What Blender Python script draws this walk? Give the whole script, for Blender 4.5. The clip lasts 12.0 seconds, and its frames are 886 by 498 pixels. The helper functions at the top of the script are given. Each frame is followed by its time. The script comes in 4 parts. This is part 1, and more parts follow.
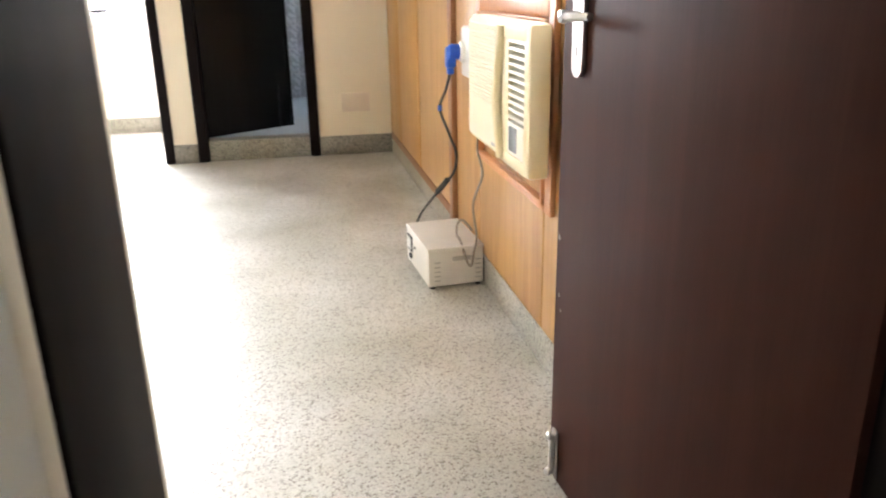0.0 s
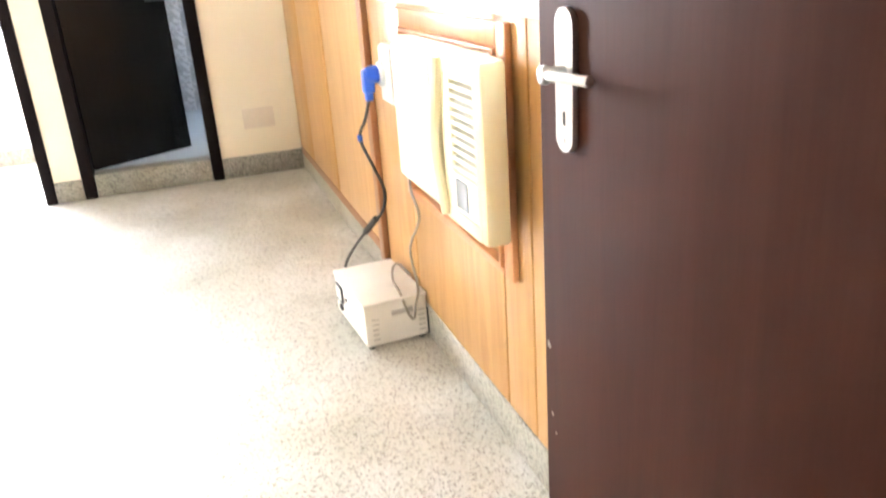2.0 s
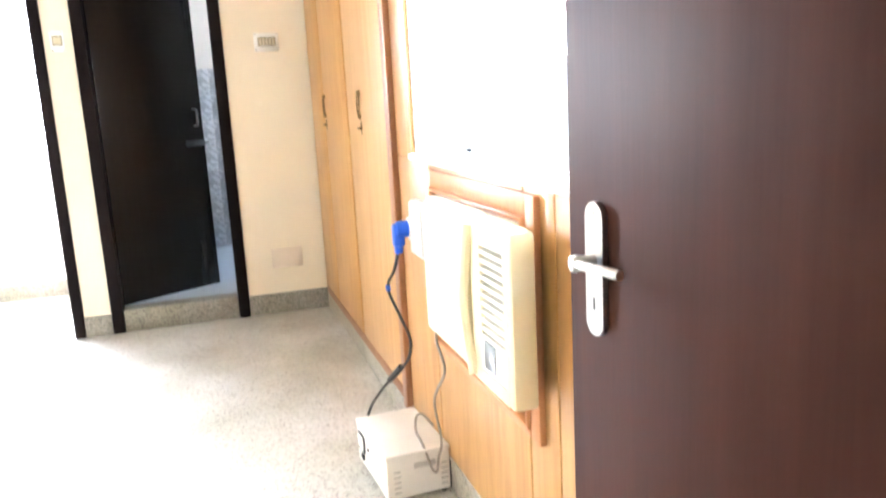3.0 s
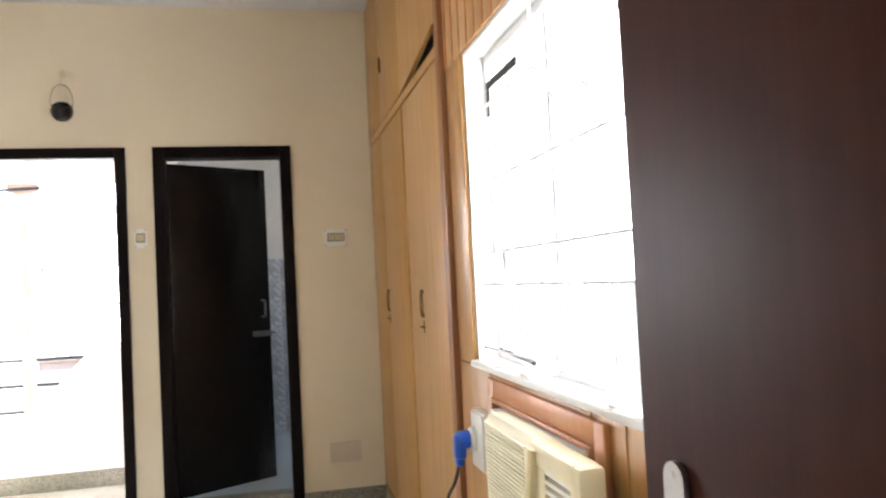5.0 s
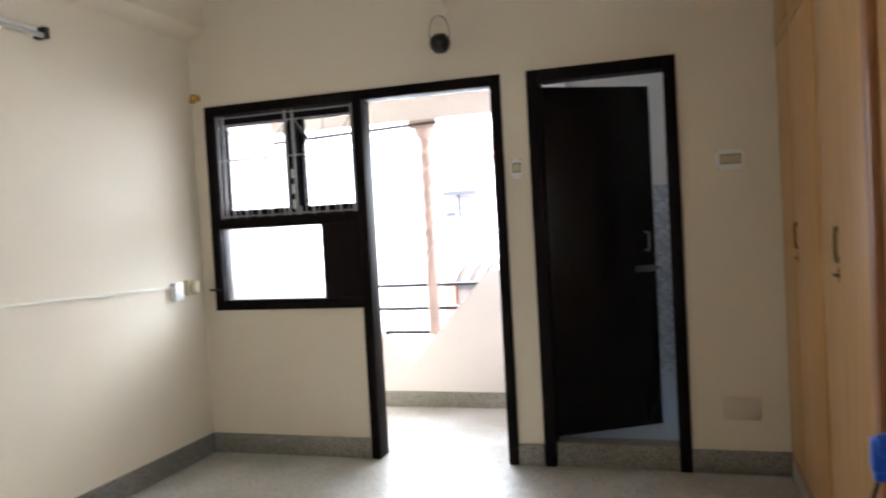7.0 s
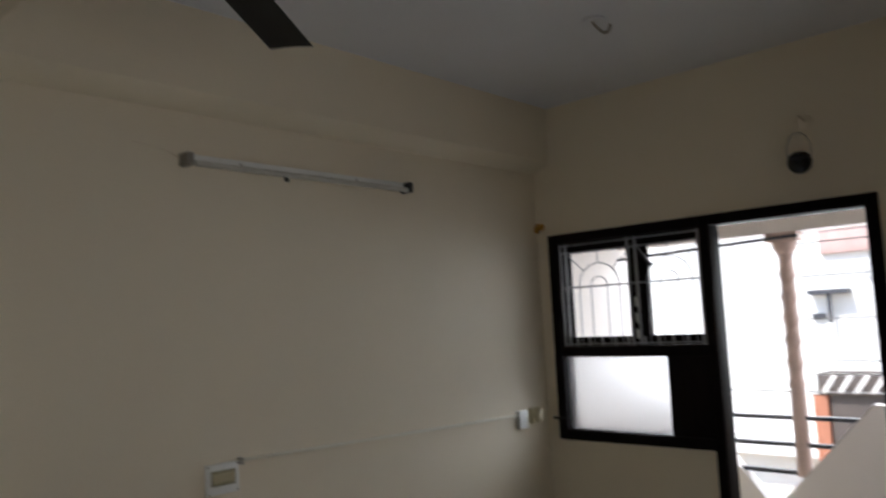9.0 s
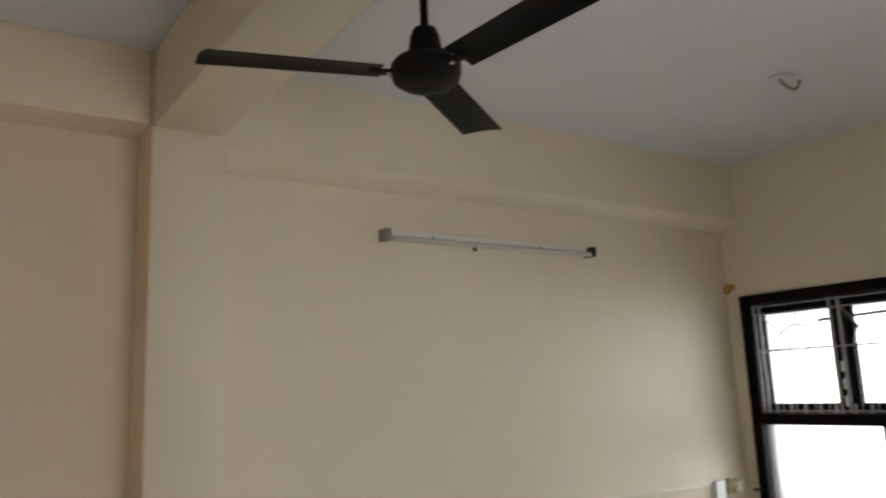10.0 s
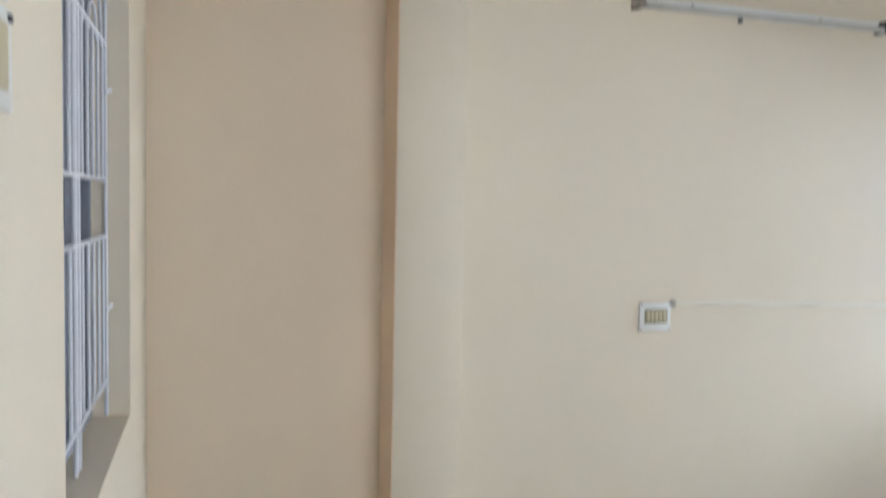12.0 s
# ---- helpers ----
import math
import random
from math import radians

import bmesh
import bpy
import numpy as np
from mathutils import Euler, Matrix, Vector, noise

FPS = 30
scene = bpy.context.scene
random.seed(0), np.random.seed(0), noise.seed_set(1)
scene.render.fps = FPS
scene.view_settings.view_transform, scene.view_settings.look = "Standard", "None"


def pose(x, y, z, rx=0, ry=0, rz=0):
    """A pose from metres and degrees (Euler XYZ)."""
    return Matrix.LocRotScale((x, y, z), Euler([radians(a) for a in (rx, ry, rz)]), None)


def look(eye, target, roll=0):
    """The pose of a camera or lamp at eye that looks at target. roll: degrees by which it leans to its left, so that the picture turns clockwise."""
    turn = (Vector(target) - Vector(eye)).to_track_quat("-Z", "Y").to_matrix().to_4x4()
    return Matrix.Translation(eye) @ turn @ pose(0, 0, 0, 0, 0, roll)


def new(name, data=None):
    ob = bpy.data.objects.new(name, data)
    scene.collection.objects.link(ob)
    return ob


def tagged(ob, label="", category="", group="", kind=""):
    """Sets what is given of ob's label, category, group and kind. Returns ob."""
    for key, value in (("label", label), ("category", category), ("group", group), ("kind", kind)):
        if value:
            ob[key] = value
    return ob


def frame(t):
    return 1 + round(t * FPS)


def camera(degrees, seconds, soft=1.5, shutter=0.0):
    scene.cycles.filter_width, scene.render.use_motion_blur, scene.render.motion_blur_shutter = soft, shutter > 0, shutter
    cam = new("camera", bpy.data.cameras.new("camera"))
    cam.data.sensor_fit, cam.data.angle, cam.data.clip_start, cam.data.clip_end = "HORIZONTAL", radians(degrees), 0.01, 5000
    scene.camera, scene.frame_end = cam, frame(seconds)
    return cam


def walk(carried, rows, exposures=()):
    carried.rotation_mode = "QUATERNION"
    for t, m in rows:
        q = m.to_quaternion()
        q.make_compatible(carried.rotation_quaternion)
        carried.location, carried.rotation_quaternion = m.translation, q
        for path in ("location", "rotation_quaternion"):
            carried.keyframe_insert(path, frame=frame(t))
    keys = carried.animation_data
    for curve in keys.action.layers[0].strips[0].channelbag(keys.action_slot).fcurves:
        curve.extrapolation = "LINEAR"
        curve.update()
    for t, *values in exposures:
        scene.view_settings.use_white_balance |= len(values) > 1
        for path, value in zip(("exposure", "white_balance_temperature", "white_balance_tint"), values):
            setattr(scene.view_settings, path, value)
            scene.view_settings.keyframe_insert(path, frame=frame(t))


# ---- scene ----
cam = camera(60.0, 12.0, 2.0, 0.5)
PATH = [
    (0, (-0.654, 0.067, 1.039), (-0.286, 1.92, 0.383), -1.0),
    (0.5, (-0.624, 0.205, 1.053), (-0.153, 2.006, 0.319), -2.5),
    (1, (-0.617, 0.355, 1.063), (-0.014, 2.083, 0.256), -3.5),
    (1.5, (-0.618, 0.433, 1.091), (-0.036, 2.158, 0.264), -4.8),
    (2, (-0.613, 0.478, 1.129), (-0.044, 2.258, 0.416), -4.1),
    (2.5, (-0.624, 0.476, 1.161), (-0.053, 2.31, 0.603), -3.4),
    (3, (-0.634, 0.467, 1.204), (-0.064, 2.345, 0.818), -3.1),
    (3.5, (-0.643, 0.45, 1.237), (-0.077, 2.356, 1.021), -2.5),
    (5.5, (-0.57, 0.615, 1.294), (-0.286, 2.592, 1.398), -2.4),
    (6, (-0.47, 0.782, 1.283), (-0.534, 2.781, 1.289), -3.8),
    (6.5, (-0.446, 0.89, 1.292), (-0.818, 2.853, 1.22), -4.1),
    (8.5, (-0.469, 1.096, 1.549), (-1.637, 2.718, 1.625), -1.8),
    (9, (-0.464, 1.08, 1.609), (-1.815, 2.543, 1.798), -2.9),
    (9.5, (-0.369, 1.005, 1.618), (-1.87, 2.283, 1.959), -2.7),
    (10, (-0.411, 0.976, 1.644), (-2.036, 2.086, 1.999), -2.4),
    (10.5, (-0.389, 0.914, 1.602), (-2.129, 1.86, 1.875), -2.3),
    (11, (-0.391, 0.976, 1.596), (-2.244, 1.697, 1.81), -0.5),
    (11.5, (-0.491, 0.957, 1.584), (-2.39, 1.571, 1.715), 1.5),
    (12, (-0.477, 0.984, 1.485), (-2.389, 1.559, 1.367), 1.2),
]
EXPOSURES = ((0.0, 4.75, 6200, 10), (0.5, 5.25, 6250, 10), (1.0, 5.45, 6300, 10), (2.5, 5.65, 5900, 10), (3.5, 5.45, 5750, 10), (5.5, 3.72, 6200, 10), (6.0, 3.52, 6050, 10), (6.7, 3.35, 5900, 10),
             (8.5, 1.36, 6100, 8.5), (9.0, 1.18, 6100, 8.5), (9.5, 1.70, 6200, 8.5), (10.0, 2.36, 6250, 8.5), (10.5, 2.78, 6150, 8.5), (11.0, 2.95, 6100, 8.5), (11.5, 3.02, 5950, 8.5), (12.0, 3.16, 5500, 7))
EAST_W, BALC_W = 2.0, 27.0
walk(cam, [(t, look(eye, target, roll)) for t, eye, target, roll in PATH], EXPOSURES)

# ---- world, sun ----
SUN_EL, SUN_AZ = 58.0, 200.0
world = bpy.data.worlds.new("sky")
scene.world = world
world.use_nodes = True
wn = world.node_tree.nodes
sky = wn.new("ShaderNodeTexSky")
sky.sky_type = "NISHITA"
sky.sun_disc = False
sky.sun_elevation, sky.sun_rotation = radians(SUN_EL), radians(SUN_AZ)
wn["Background"].inputs[1].default_value = 0.15
world.node_tree.links.new(sky.outputs[0], wn["Background"].inputs[0])
sun = new("sun", bpy.data.lights.new("sun", "SUN"))
sun.data.energy, sun.data.angle, sun.data.color = 2.9, radians(0.6), (1.0, 0.95, 0.88)
sd = Vector((math.sin(radians(SUN_AZ)) * math.cos(radians(SUN_EL)), math.cos(radians(SUN_AZ)) * math.cos(radians(SUN_EL)), math.sin(radians(SUN_EL))))
sun.matrix_world = look(sd * 30, (0, 0, 0))


def window_light(name, m, w, h, watts, color):
    lamp = new(name, bpy.data.lights.new(name, "AREA"))
    lamp.data.shape, lamp.data.size, lamp.data.size_y, lamp.data.energy, lamp.data.color = "RECTANGLE", w, h, watts, color
    lamp.matrix_world = m
    return lamp


# sky light that enters by the east window and by the balcony
window_light("east_window_skylight", look((0.26, 2.14, 1.52), (-1.0, 2.14, 1.50)), 1.34, 0.92, EAST_W, (1.0, 0.97, 0.93))
window_light("balcony_skylight", look((-2.3, 7.2, 2.1), (-1.9, 3.0, 0.6)), 1.7, 1.6, BALC_W, (0.93, 0.96, 1.0))


# ---- materials ----
def node_mat(name, color, rough=0.5, metal=0.0, var=0.08, scale=4.0, fine=60.0, bump=0.1, spec=0.5, dist=0.002):
    """Painted or plain surface: colour with a coarse and a fine variation, and a fine relief."""
    m = bpy.data.materials.new(name)
    m.use_nodes = True
    nt = m.node_tree
    b = nt.nodes["Principled BSDF"]
    b.inputs["Roughness"].default_value, b.inputs["Metallic"].default_value = rough, metal
    b.inputs["Specular IOR Level"].default_value = spec
    tc = nt.nodes.new("ShaderNodeTexCoord")
    n1, n2 = nt.nodes.new("ShaderNodeTexNoise"), nt.nodes.new("ShaderNodeTexNoise")
    n1.inputs["Scale"].default_value, n2.inputs["Scale"].default_value = scale, fine
    n1.inputs["Detail"].default_value = 4
    add = nt.nodes.new("ShaderNodeMath")
    add.operation = "MULTIPLY_ADD"
    add.inputs[1].default_value = 0.35
    nt.links.new(n2.outputs[0], add.inputs[0])
    nt.links.new(n1.outputs[0], add.inputs[2])
    ramp = nt.nodes.new("ShaderNodeValToRGB")
    ramp.color_ramp.elements[0].position, ramp.color_ramp.elements[1].position = 0.35, 1.0
    ramp.color_ramp.elements[0].color = (*[c * (1 - var) for c in color], 1)
    ramp.color_ramp.elements[1].color = (*[min(1, c * (1 + var)) for c in color], 1)
    nt.links.new(add.outputs[0], ramp.inputs[0])
    nt.links.new(ramp.outputs[0], b.inputs["Base Color"])
    bp = nt.nodes.new("ShaderNodeBump")
    bp.inputs["Strength"].default_value, bp.inputs["Distance"].default_value = bump, dist
    nt.links.new(add.outputs[0], bp.inputs["Height"])
    nt.links.new(bp.outputs[0], b.inputs["Normal"])
    for n in (n1, n2):
        nt.links.new(tc.outputs["Object"], n.inputs["Vector"])
    return m


def wood_mat(name, light, dark, rough=0.38, stretch=(9, 9, 0.7), scale=3.0, bump=0.05, spec=0.5):
    """Veneer or brushed paint: grain drawn out along z."""
    m = bpy.data.materials.new(name)
    m.use_nodes = True
    nt = m.node_tree
    b = nt.nodes["Principled BSDF"]
    b.inputs["Roughness"].default_value, b.inputs["Specular IOR Level"].default_value = rough, spec
    tc, mp = nt.nodes.new("ShaderNodeTexCoord"), nt.nodes.new("ShaderNodeMapping")
    mp.inputs["Scale"].default_value = stretch
    nt.links.new(tc.outputs["Object"], mp.inputs[0])
    n1, n2 = nt.nodes.new("ShaderNodeTexNoise"), nt.nodes.new("ShaderNodeTexNoise")
    n1.inputs["Scale"].default_value, n1.inputs["Detail"].default_value, n1.inputs["Distortion"].default_value = scale, 6, 0.8
    n2.inputs["Scale"].default_value, n2.inputs["Detail"].default_value = scale * 9, 3
    for n in (n1, n2):
        nt.links.new(mp.outputs[0], n.inputs["Vector"])
    mix = nt.nodes.new("ShaderNodeMath")
    mix.operation = "MULTIPLY_ADD"
    mix.inputs[1].default_value = 0.4
    nt.links.new(n2.outputs[0], mix.inputs[0])
    nt.links.new(n1.outputs[0], mix.inputs[2])
    ramp = nt.nodes.new("ShaderNodeValToRGB")
    ramp.color_ramp.elements[0].position, ramp.color_ramp.elements[1].position = 0.48, 0.9
    ramp.color_ramp.elements[0].color, ramp.color_ramp.elements[1].color = (*dark, 1), (*light, 1)
    nt.links.new(mix.outputs[0], ramp.inputs[0])
    nt.links.new(ramp.outputs[0], b.inputs["Base Color"])
    bp = nt.nodes.new("ShaderNodeBump")
    bp.inputs["Strength"].default_value, bp.inputs["Distance"].default_value = bump, 0.002
    nt.links.new(mix.outputs[0], bp.inputs["Height"])
    nt.links.new(bp.outputs[0], b.inputs["Normal"])
    return m


def chip_mat(name, base, chips, rough, cell=70.0, cover=0.3, stain=0.2):
    """Terrazzo or granite: chips of several tones in a ground, with broad stains."""
    m = bpy.data.materials.new(name)
    m.use_nodes = True
    nt = m.node_tree
    b = nt.nodes["Principled BSDF"]
    tc = nt.nodes.new("ShaderNodeTexCoord")
    v, v2, n = nt.nodes.new("ShaderNodeTexVoronoi"), nt.nodes.new("ShaderNodeTexVoronoi"), nt.nodes.new("ShaderNodeTexNoise")
    v.inputs["Scale"].default_value, v2.inputs["Scale"].default_value, n.inputs["Scale"].default_value = cell, cell * 2.3, 2.1
    n.inputs["Detail"].default_value = 6
    for q in (v, v2, n):
        nt.links.new(tc.outputs["Object"], q.inputs["Vector"])
    sep = nt.nodes.new("ShaderNodeSeparateColor")
    nt.links.new(v.outputs["Color"], sep.inputs[0])
    ramp = nt.nodes.new("ShaderNodeValToRGB")
    ramp.color_ramp.interpolation = "CONSTANT"
    e = ramp.color_ramp.elements
    e[0].position, e[0].color = 0.0, (*chips[0], 1)
    e[1].position, e[1].color = cover * 0.35, (*chips[1], 1)
    x = e.new(cover * 0.7)
    x.color = (*chips[2], 1)
    x = e.new(cover)
    x.color = (*base, 1)
    nt.links.new(sep.outputs[0], ramp.inputs[0])
    sep2 = nt.nodes.new("ShaderNodeSeparateColor")
    nt.links.new(v2.outputs["Color"], sep2.inputs[0])
    r2 = nt.nodes.new("ShaderNodeValToRGB")
    r2.color_ramp.elements[0].color, r2.color_ramp.elements[1].color = (0.72, 0.72, 0.72, 1), (1, 1, 1, 1)
    nt.links.new(sep2.outputs[1], r2.inputs[0])
    r3 = nt.nodes.new("ShaderNodeValToRGB")
    r3.color_ramp.elements[0].position, r3.color_ramp.elements[1].position = 0.3, 0.7
    r3.color_ramp.elements[0].color, r3.color_ramp.elements[1].color = (1 - stain, 1 - stain, 1 - stain * 1.2, 1), (1, 1, 1, 1)
    nt.links.new(n.outputs[0], r3.inputs[0])
    m1, m2 = nt.nodes.new("ShaderNodeMix"), nt.nodes.new("ShaderNodeMix")
    for q in (m1, m2):
        q.data_type, q.blend_type = "RGBA", "MULTIPLY"
        q.inputs[0].default_value = 1
    nt.links.new(ramp.outputs[0], m1.inputs[6])
    nt.links.new(r2.outputs[0], m1.inputs[7])
    nt.links.new(m1.outputs[2], m2.inputs[6])
    nt.links.new(r3.outputs[0], m2.inputs[7])
    nt.links.new(m2.outputs[2], b.inputs["Base Color"])
    rr = nt.nodes.new("ShaderNodeMapRange")
    rr.inputs[3].default_value, rr.inputs[4].default_value = rough + 0.12, rough - 0.08
    nt.links.new(n.outputs[0], rr.inputs[0])
    nt.links.new(rr.outputs[0], b.inputs["Roughness"])
    return m


def marble_mat(name, base, vein):
    m = node_mat(name, base, 0.12, 0, 0.04, 3, 40, 0.02)
    nt = m.node_tree
    tc, n = nt.nodes.new("ShaderNodeTexCoord"), nt.nodes.new("ShaderNodeTexNoise")
    n.inputs["Scale"].default_value, n.inputs["Detail"].default_value, n.inputs["Distortion"].default_value = 4.5, 5, 1.6
    nt.links.new(tc.outputs["Object"], n.inputs["Vector"])
    r = nt.nodes.new("ShaderNodeValToRGB")
    r.color_ramp.elements[0].position, r.color_ramp.elements[0].color = 0.44, (*base, 1)
    r.color_ramp.elements[1].position, r.color_ramp.elements[1].color = 0.58, (*base, 1)
    x = r.color_ramp.elements.new(0.5)
    x.color = (*vein, 1)
    nt.links.new(n.outputs[0], r.inputs[0])
    nt.links.new(r.outputs[0], nt.nodes["Principled BSDF"].inputs["Base Color"])
    return m


def glass_mat(name, rough=0.0, color=(1, 1, 1)):
    m = bpy.data.materials.new(name)
    m.use_nodes = True
    b = m.node_tree.nodes["Principled BSDF"]
    b.inputs["Base Color"].default_value = (*color, 1)
    b.inputs["Transmission Weight"].default_value, b.inputs["Roughness"].default_value, b.inputs["IOR"].default_value = 1, rough, 1.45
    return m


PLASTER = node_mat("cream_wall_paint", (0.795, 0.708, 0.552), 0.66, 0, 0.035, 1.3, 90, 0.08)
# cream wall paint tinted warmer: reflected light put into the colour of recess and flank
PLASTER_WARM = node_mat("cream_paint_warm_bounce", (0.83, 0.70, 0.525), 0.66, 0, 0.035, 1.3, 90, 0.08)
PLASTER_WARM_DEEP = node_mat("cream_paint_deep_warm_bounce", (0.84, 0.65, 0.47), 0.66, 0, 0.035, 1.3, 90, 0.08)
CEILING = node_mat("white_ceiling_distemper", (0.74, 0.74, 0.77), 0.8, 0, 0.05, 1.5, 70, 0.12)
WHITE_WALL = node_mat("white_outside_paint", (0.82, 0.76, 0.72), 0.75, 0, 0.05, 1.2, 60, 0.15)
REVEAL = node_mat("white_reveal_paint", (0.83, 0.82, 0.78), 0.55, 0, 0.05, 3, 80, 0.1)
FLOOR = chip_mat("terrazzo_floor", (0.80, 0.78, 0.735), ((0.38, 0.35, 0.31), (0.58, 0.55, 0.50), (0.70, 0.67, 0.62)), 0.34, 190, 0.30, 0.34)
GRANITE = chip_mat("grey_terrazzo_skirting", (0.40, 0.38, 0.33), ((0.20, 0.19, 0.17), (0.30, 0.285, 0.25), (0.48, 0.46, 0.41)), 0.45, 170, 0.55, 0.35)
# lighter copy of the skirting terrazzo; the east side's stronger light is in its colour
GRANITE_LIT = chip_mat("lit_terrazzo_skirting", (0.60, 0.575, 0.52), ((0.33, 0.31, 0.27), (0.46, 0.44, 0.39), (0.66, 0.63, 0.57)), 0.45, 170, 0.45, 0.3)
VENEER = wood_mat("honey_veneer", (0.585, 0.335, 0.118), (0.455, 0.23, 0.066))
VENEER_PALE = wood_mat("pale_veneer", (0.63, 0.385, 0.165), (0.52, 0.29, 0.105))
LIPPING = wood_mat("brown_wood_lipping", (0.36, 0.16, 0.06), (0.26, 0.105, 0.04), 0.4)
ORANGE_WOOD = wood_mat("orange_wood_moulding", (0.66, 0.32, 0.135), (0.57, 0.24, 0.09), 0.38)
DOOR_PAINT = wood_mat("dark_brown_door_paint", (0.052, 0.0165, 0.0100), (0.040, 0.0122, 0.0074), 0.50, (6, 6, 0.35), 3, 0.12, 0.07)
FRAME_PAINT = wood_mat("dark_brown_frame_paint", (0.011, 0.007, 0.0066), (0.0075, 0.005, 0.005), 0.6, (10, 10, 1), 4, 0.12, 0.08)
BATH_DOOR = wood_mat("blackish_brown_door_paint", (0.0088, 0.0078, 0.0082), (0.0072, 0.0064, 0.0068), 0.26, (14, 14, 0.5), 4, 0.08, 0.2)
AC_CREAM = node_mat("aged_cream_plastic", (0.80, 0.70, 0.44), 0.42, 0, 0.05, 5, 90, 0.03)
AC_PALE = node_mat("pale_cream_plastic", (0.82, 0.755, 0.545), 0.42, 0, 0.05, 5, 90, 0.03)
AC_WHITE = node_mat("off_white_plastic", (0.82, 0.78, 0.66), 0.4, 0, 0.04, 6, 90, 0.03)
WHITE_PLASTIC = node_mat("white_plastic", (0.84, 0.84, 0.80), 0.35, 0, 0.03, 8, 90, 0.02)
TUBE_GLASS = node_mat("dusty_tube_glass", (0.55, 0.53, 0.47), 0.3, 0, 0.15, 9, 60, 0.02)
OLIVE = node_mat("darkened_olive_plastic", (0.34, 0.31, 0.20), 0.45, 0, 0.1, 8, 90, 0.02)
IVORY = node_mat("ivory_switch_plastic", (0.62, 0.55, 0.36), 0.35, 0, 0.05, 8, 90, 0.02)
BOX_PAINT = node_mat("off_white_powder_coat", (0.77, 0.74, 0.69), 0.5, 0, 0.07, 7, 120, 0.12)
BLUE = node_mat("blue_plug_plastic", (0.012, 0.10, 0.62), 0.35, 0, 0.08, 20, 90, 0.03)
BLACK = node_mat("black_rubber", (0.018, 0.017, 0.017), 0.5, 0, 0.1, 20, 90, 0.03)
GLOSS_BLACK = node_mat("glossy_black_glass", (0.012, 0.011, 0.012), 0.12, 0, 0.1, 20, 90, 0.0)
GREY_CABLE = node_mat("grey_cable_sheath", (0.30, 0.27, 0.23), 0.5, 0, 0.1, 20, 90, 0.03)
# near-black: inside of the vent, strips on the east window, painted shade in the loft
DARK = node_mat("near_black_fill", (0.03, 0.03, 0.03), 0.8, 0, 0.1, 8, 60, 0.05)
STEEL = node_mat("brushed_steel", (0.50, 0.485, 0.465), 0.30, 1, 0.06, 12, 140, 0.03)
DARK_STEEL = node_mat("dull_dark_steel", (0.16, 0.16, 0.17), 0.35, 1, 0.1, 12, 140, 0.03)
BRASS = node_mat("aged_brass", (0.62, 0.37, 0.10), 0.16, 1, 0.2, 25, 140, 0.05)
DARK_BRASS = node_mat("darkened_brass", (0.20, 0.14, 0.075), 0.4, 1, 0.2, 25, 140, 0.05)
FAN_PAINT = node_mat("dark_brown_fan_enamel", (0.005, 0.004, 0.0035), 0.5, 0, 0.1, 10, 90, 0.03, 0.12)
GRILLE_WHITE = node_mat("white_grille_enamel", (0.72, 0.72, 0.74), 0.4, 0, 0.06, 14, 90, 0.1)
GRILLE_GREY = node_mat("grey_grille_enamel", (0.30, 0.30, 0.32), 0.45, 0, 0.1, 14, 90, 0.1)
SHUTTER_GREY = node_mat("blue_grey_shutter_paint", (0.22, 0.235, 0.28), 0.55, 0, 0.06, 5, 60, 0.1)
RAIL_PAINT = node_mat("dark_grey_rail_paint", (0.06, 0.06, 0.07), 0.4, 0, 0.1, 12, 80, 0.05)
TILE_WALL = marble_mat("veined_grey_tile", (0.70, 0.74, 0.78), (0.42, 0.46, 0.50))
TILE_FLOOR = node_mat("pale_blue_floor_tile", (0.66, 0.76, 0.84), 0.2, 0, 0.03, 4, 60, 0.02)
PILLAR = node_mat("pale_terracotta_paint", (0.60, 0.45, 0.39), 0.7, 0, 0.12, 8, 60, 0.15)
REDBROWN = node_mat("red_brown_brick_paint", (0.42, 0.17, 0.10), 0.7, 0, 0.15, 6, 60, 0.2)
FADED_RED = node_mat("faded_pink_red_paint", (0.56, 0.38, 0.34), 0.75, 0, 0.15, 5, 50, 0.15)
EARTH = node_mat("dusty_ground", (0.34, 0.29, 0.23), 0.9, 0, 0.2, 0.6, 20, 0.3)
GLASS = glass_mat("clear_glass")
BAG = glass_mat("pale_blue_plastic_film", 0.35, (0.80, 0.88, 0.95))
DARK_GREEN = node_mat("dark_green_glass_pane", (0.035, 0.05, 0.04), 0.2, 0, 0.1, 6, 60, 0.02)
FROST = glass_mat("frosted_glass", 0.5, (0.95, 0.97, 1.0))
FACADE = node_mat("pale_facade_paint", (0.80, 0.77, 0.73), 0.8, 0, 0.06, 0.7, 25, 0.15)
DARK_GLASS = node_mat("dark_window_glass", (0.05, 0.06, 0.07), 0.1, 0, 0.1, 1, 20, 0.0)
DARK_STRIPE = node_mat("weathered_dark_brown_paint", (0.10, 0.08, 0.07), 0.7, 0, 0.15, 4, 40, 0.1)
METER = node_mat("grey_display_window", (0.28, 0.30, 0.33), 0.15, 0, 0.05, 10, 60, 0.0)
MARK = node_mat("faded_grey_print", (0.45, 0.43, 0.40), 0.5, 0, 0.05, 10, 60, 0.0)
SWITCH_PATCH = node_mat("putty_patch", (0.70, 0.60, 0.49), 0.7, 0, 0.08, 6, 80, 0.2)

# ---- building helpers ----
WM = {}


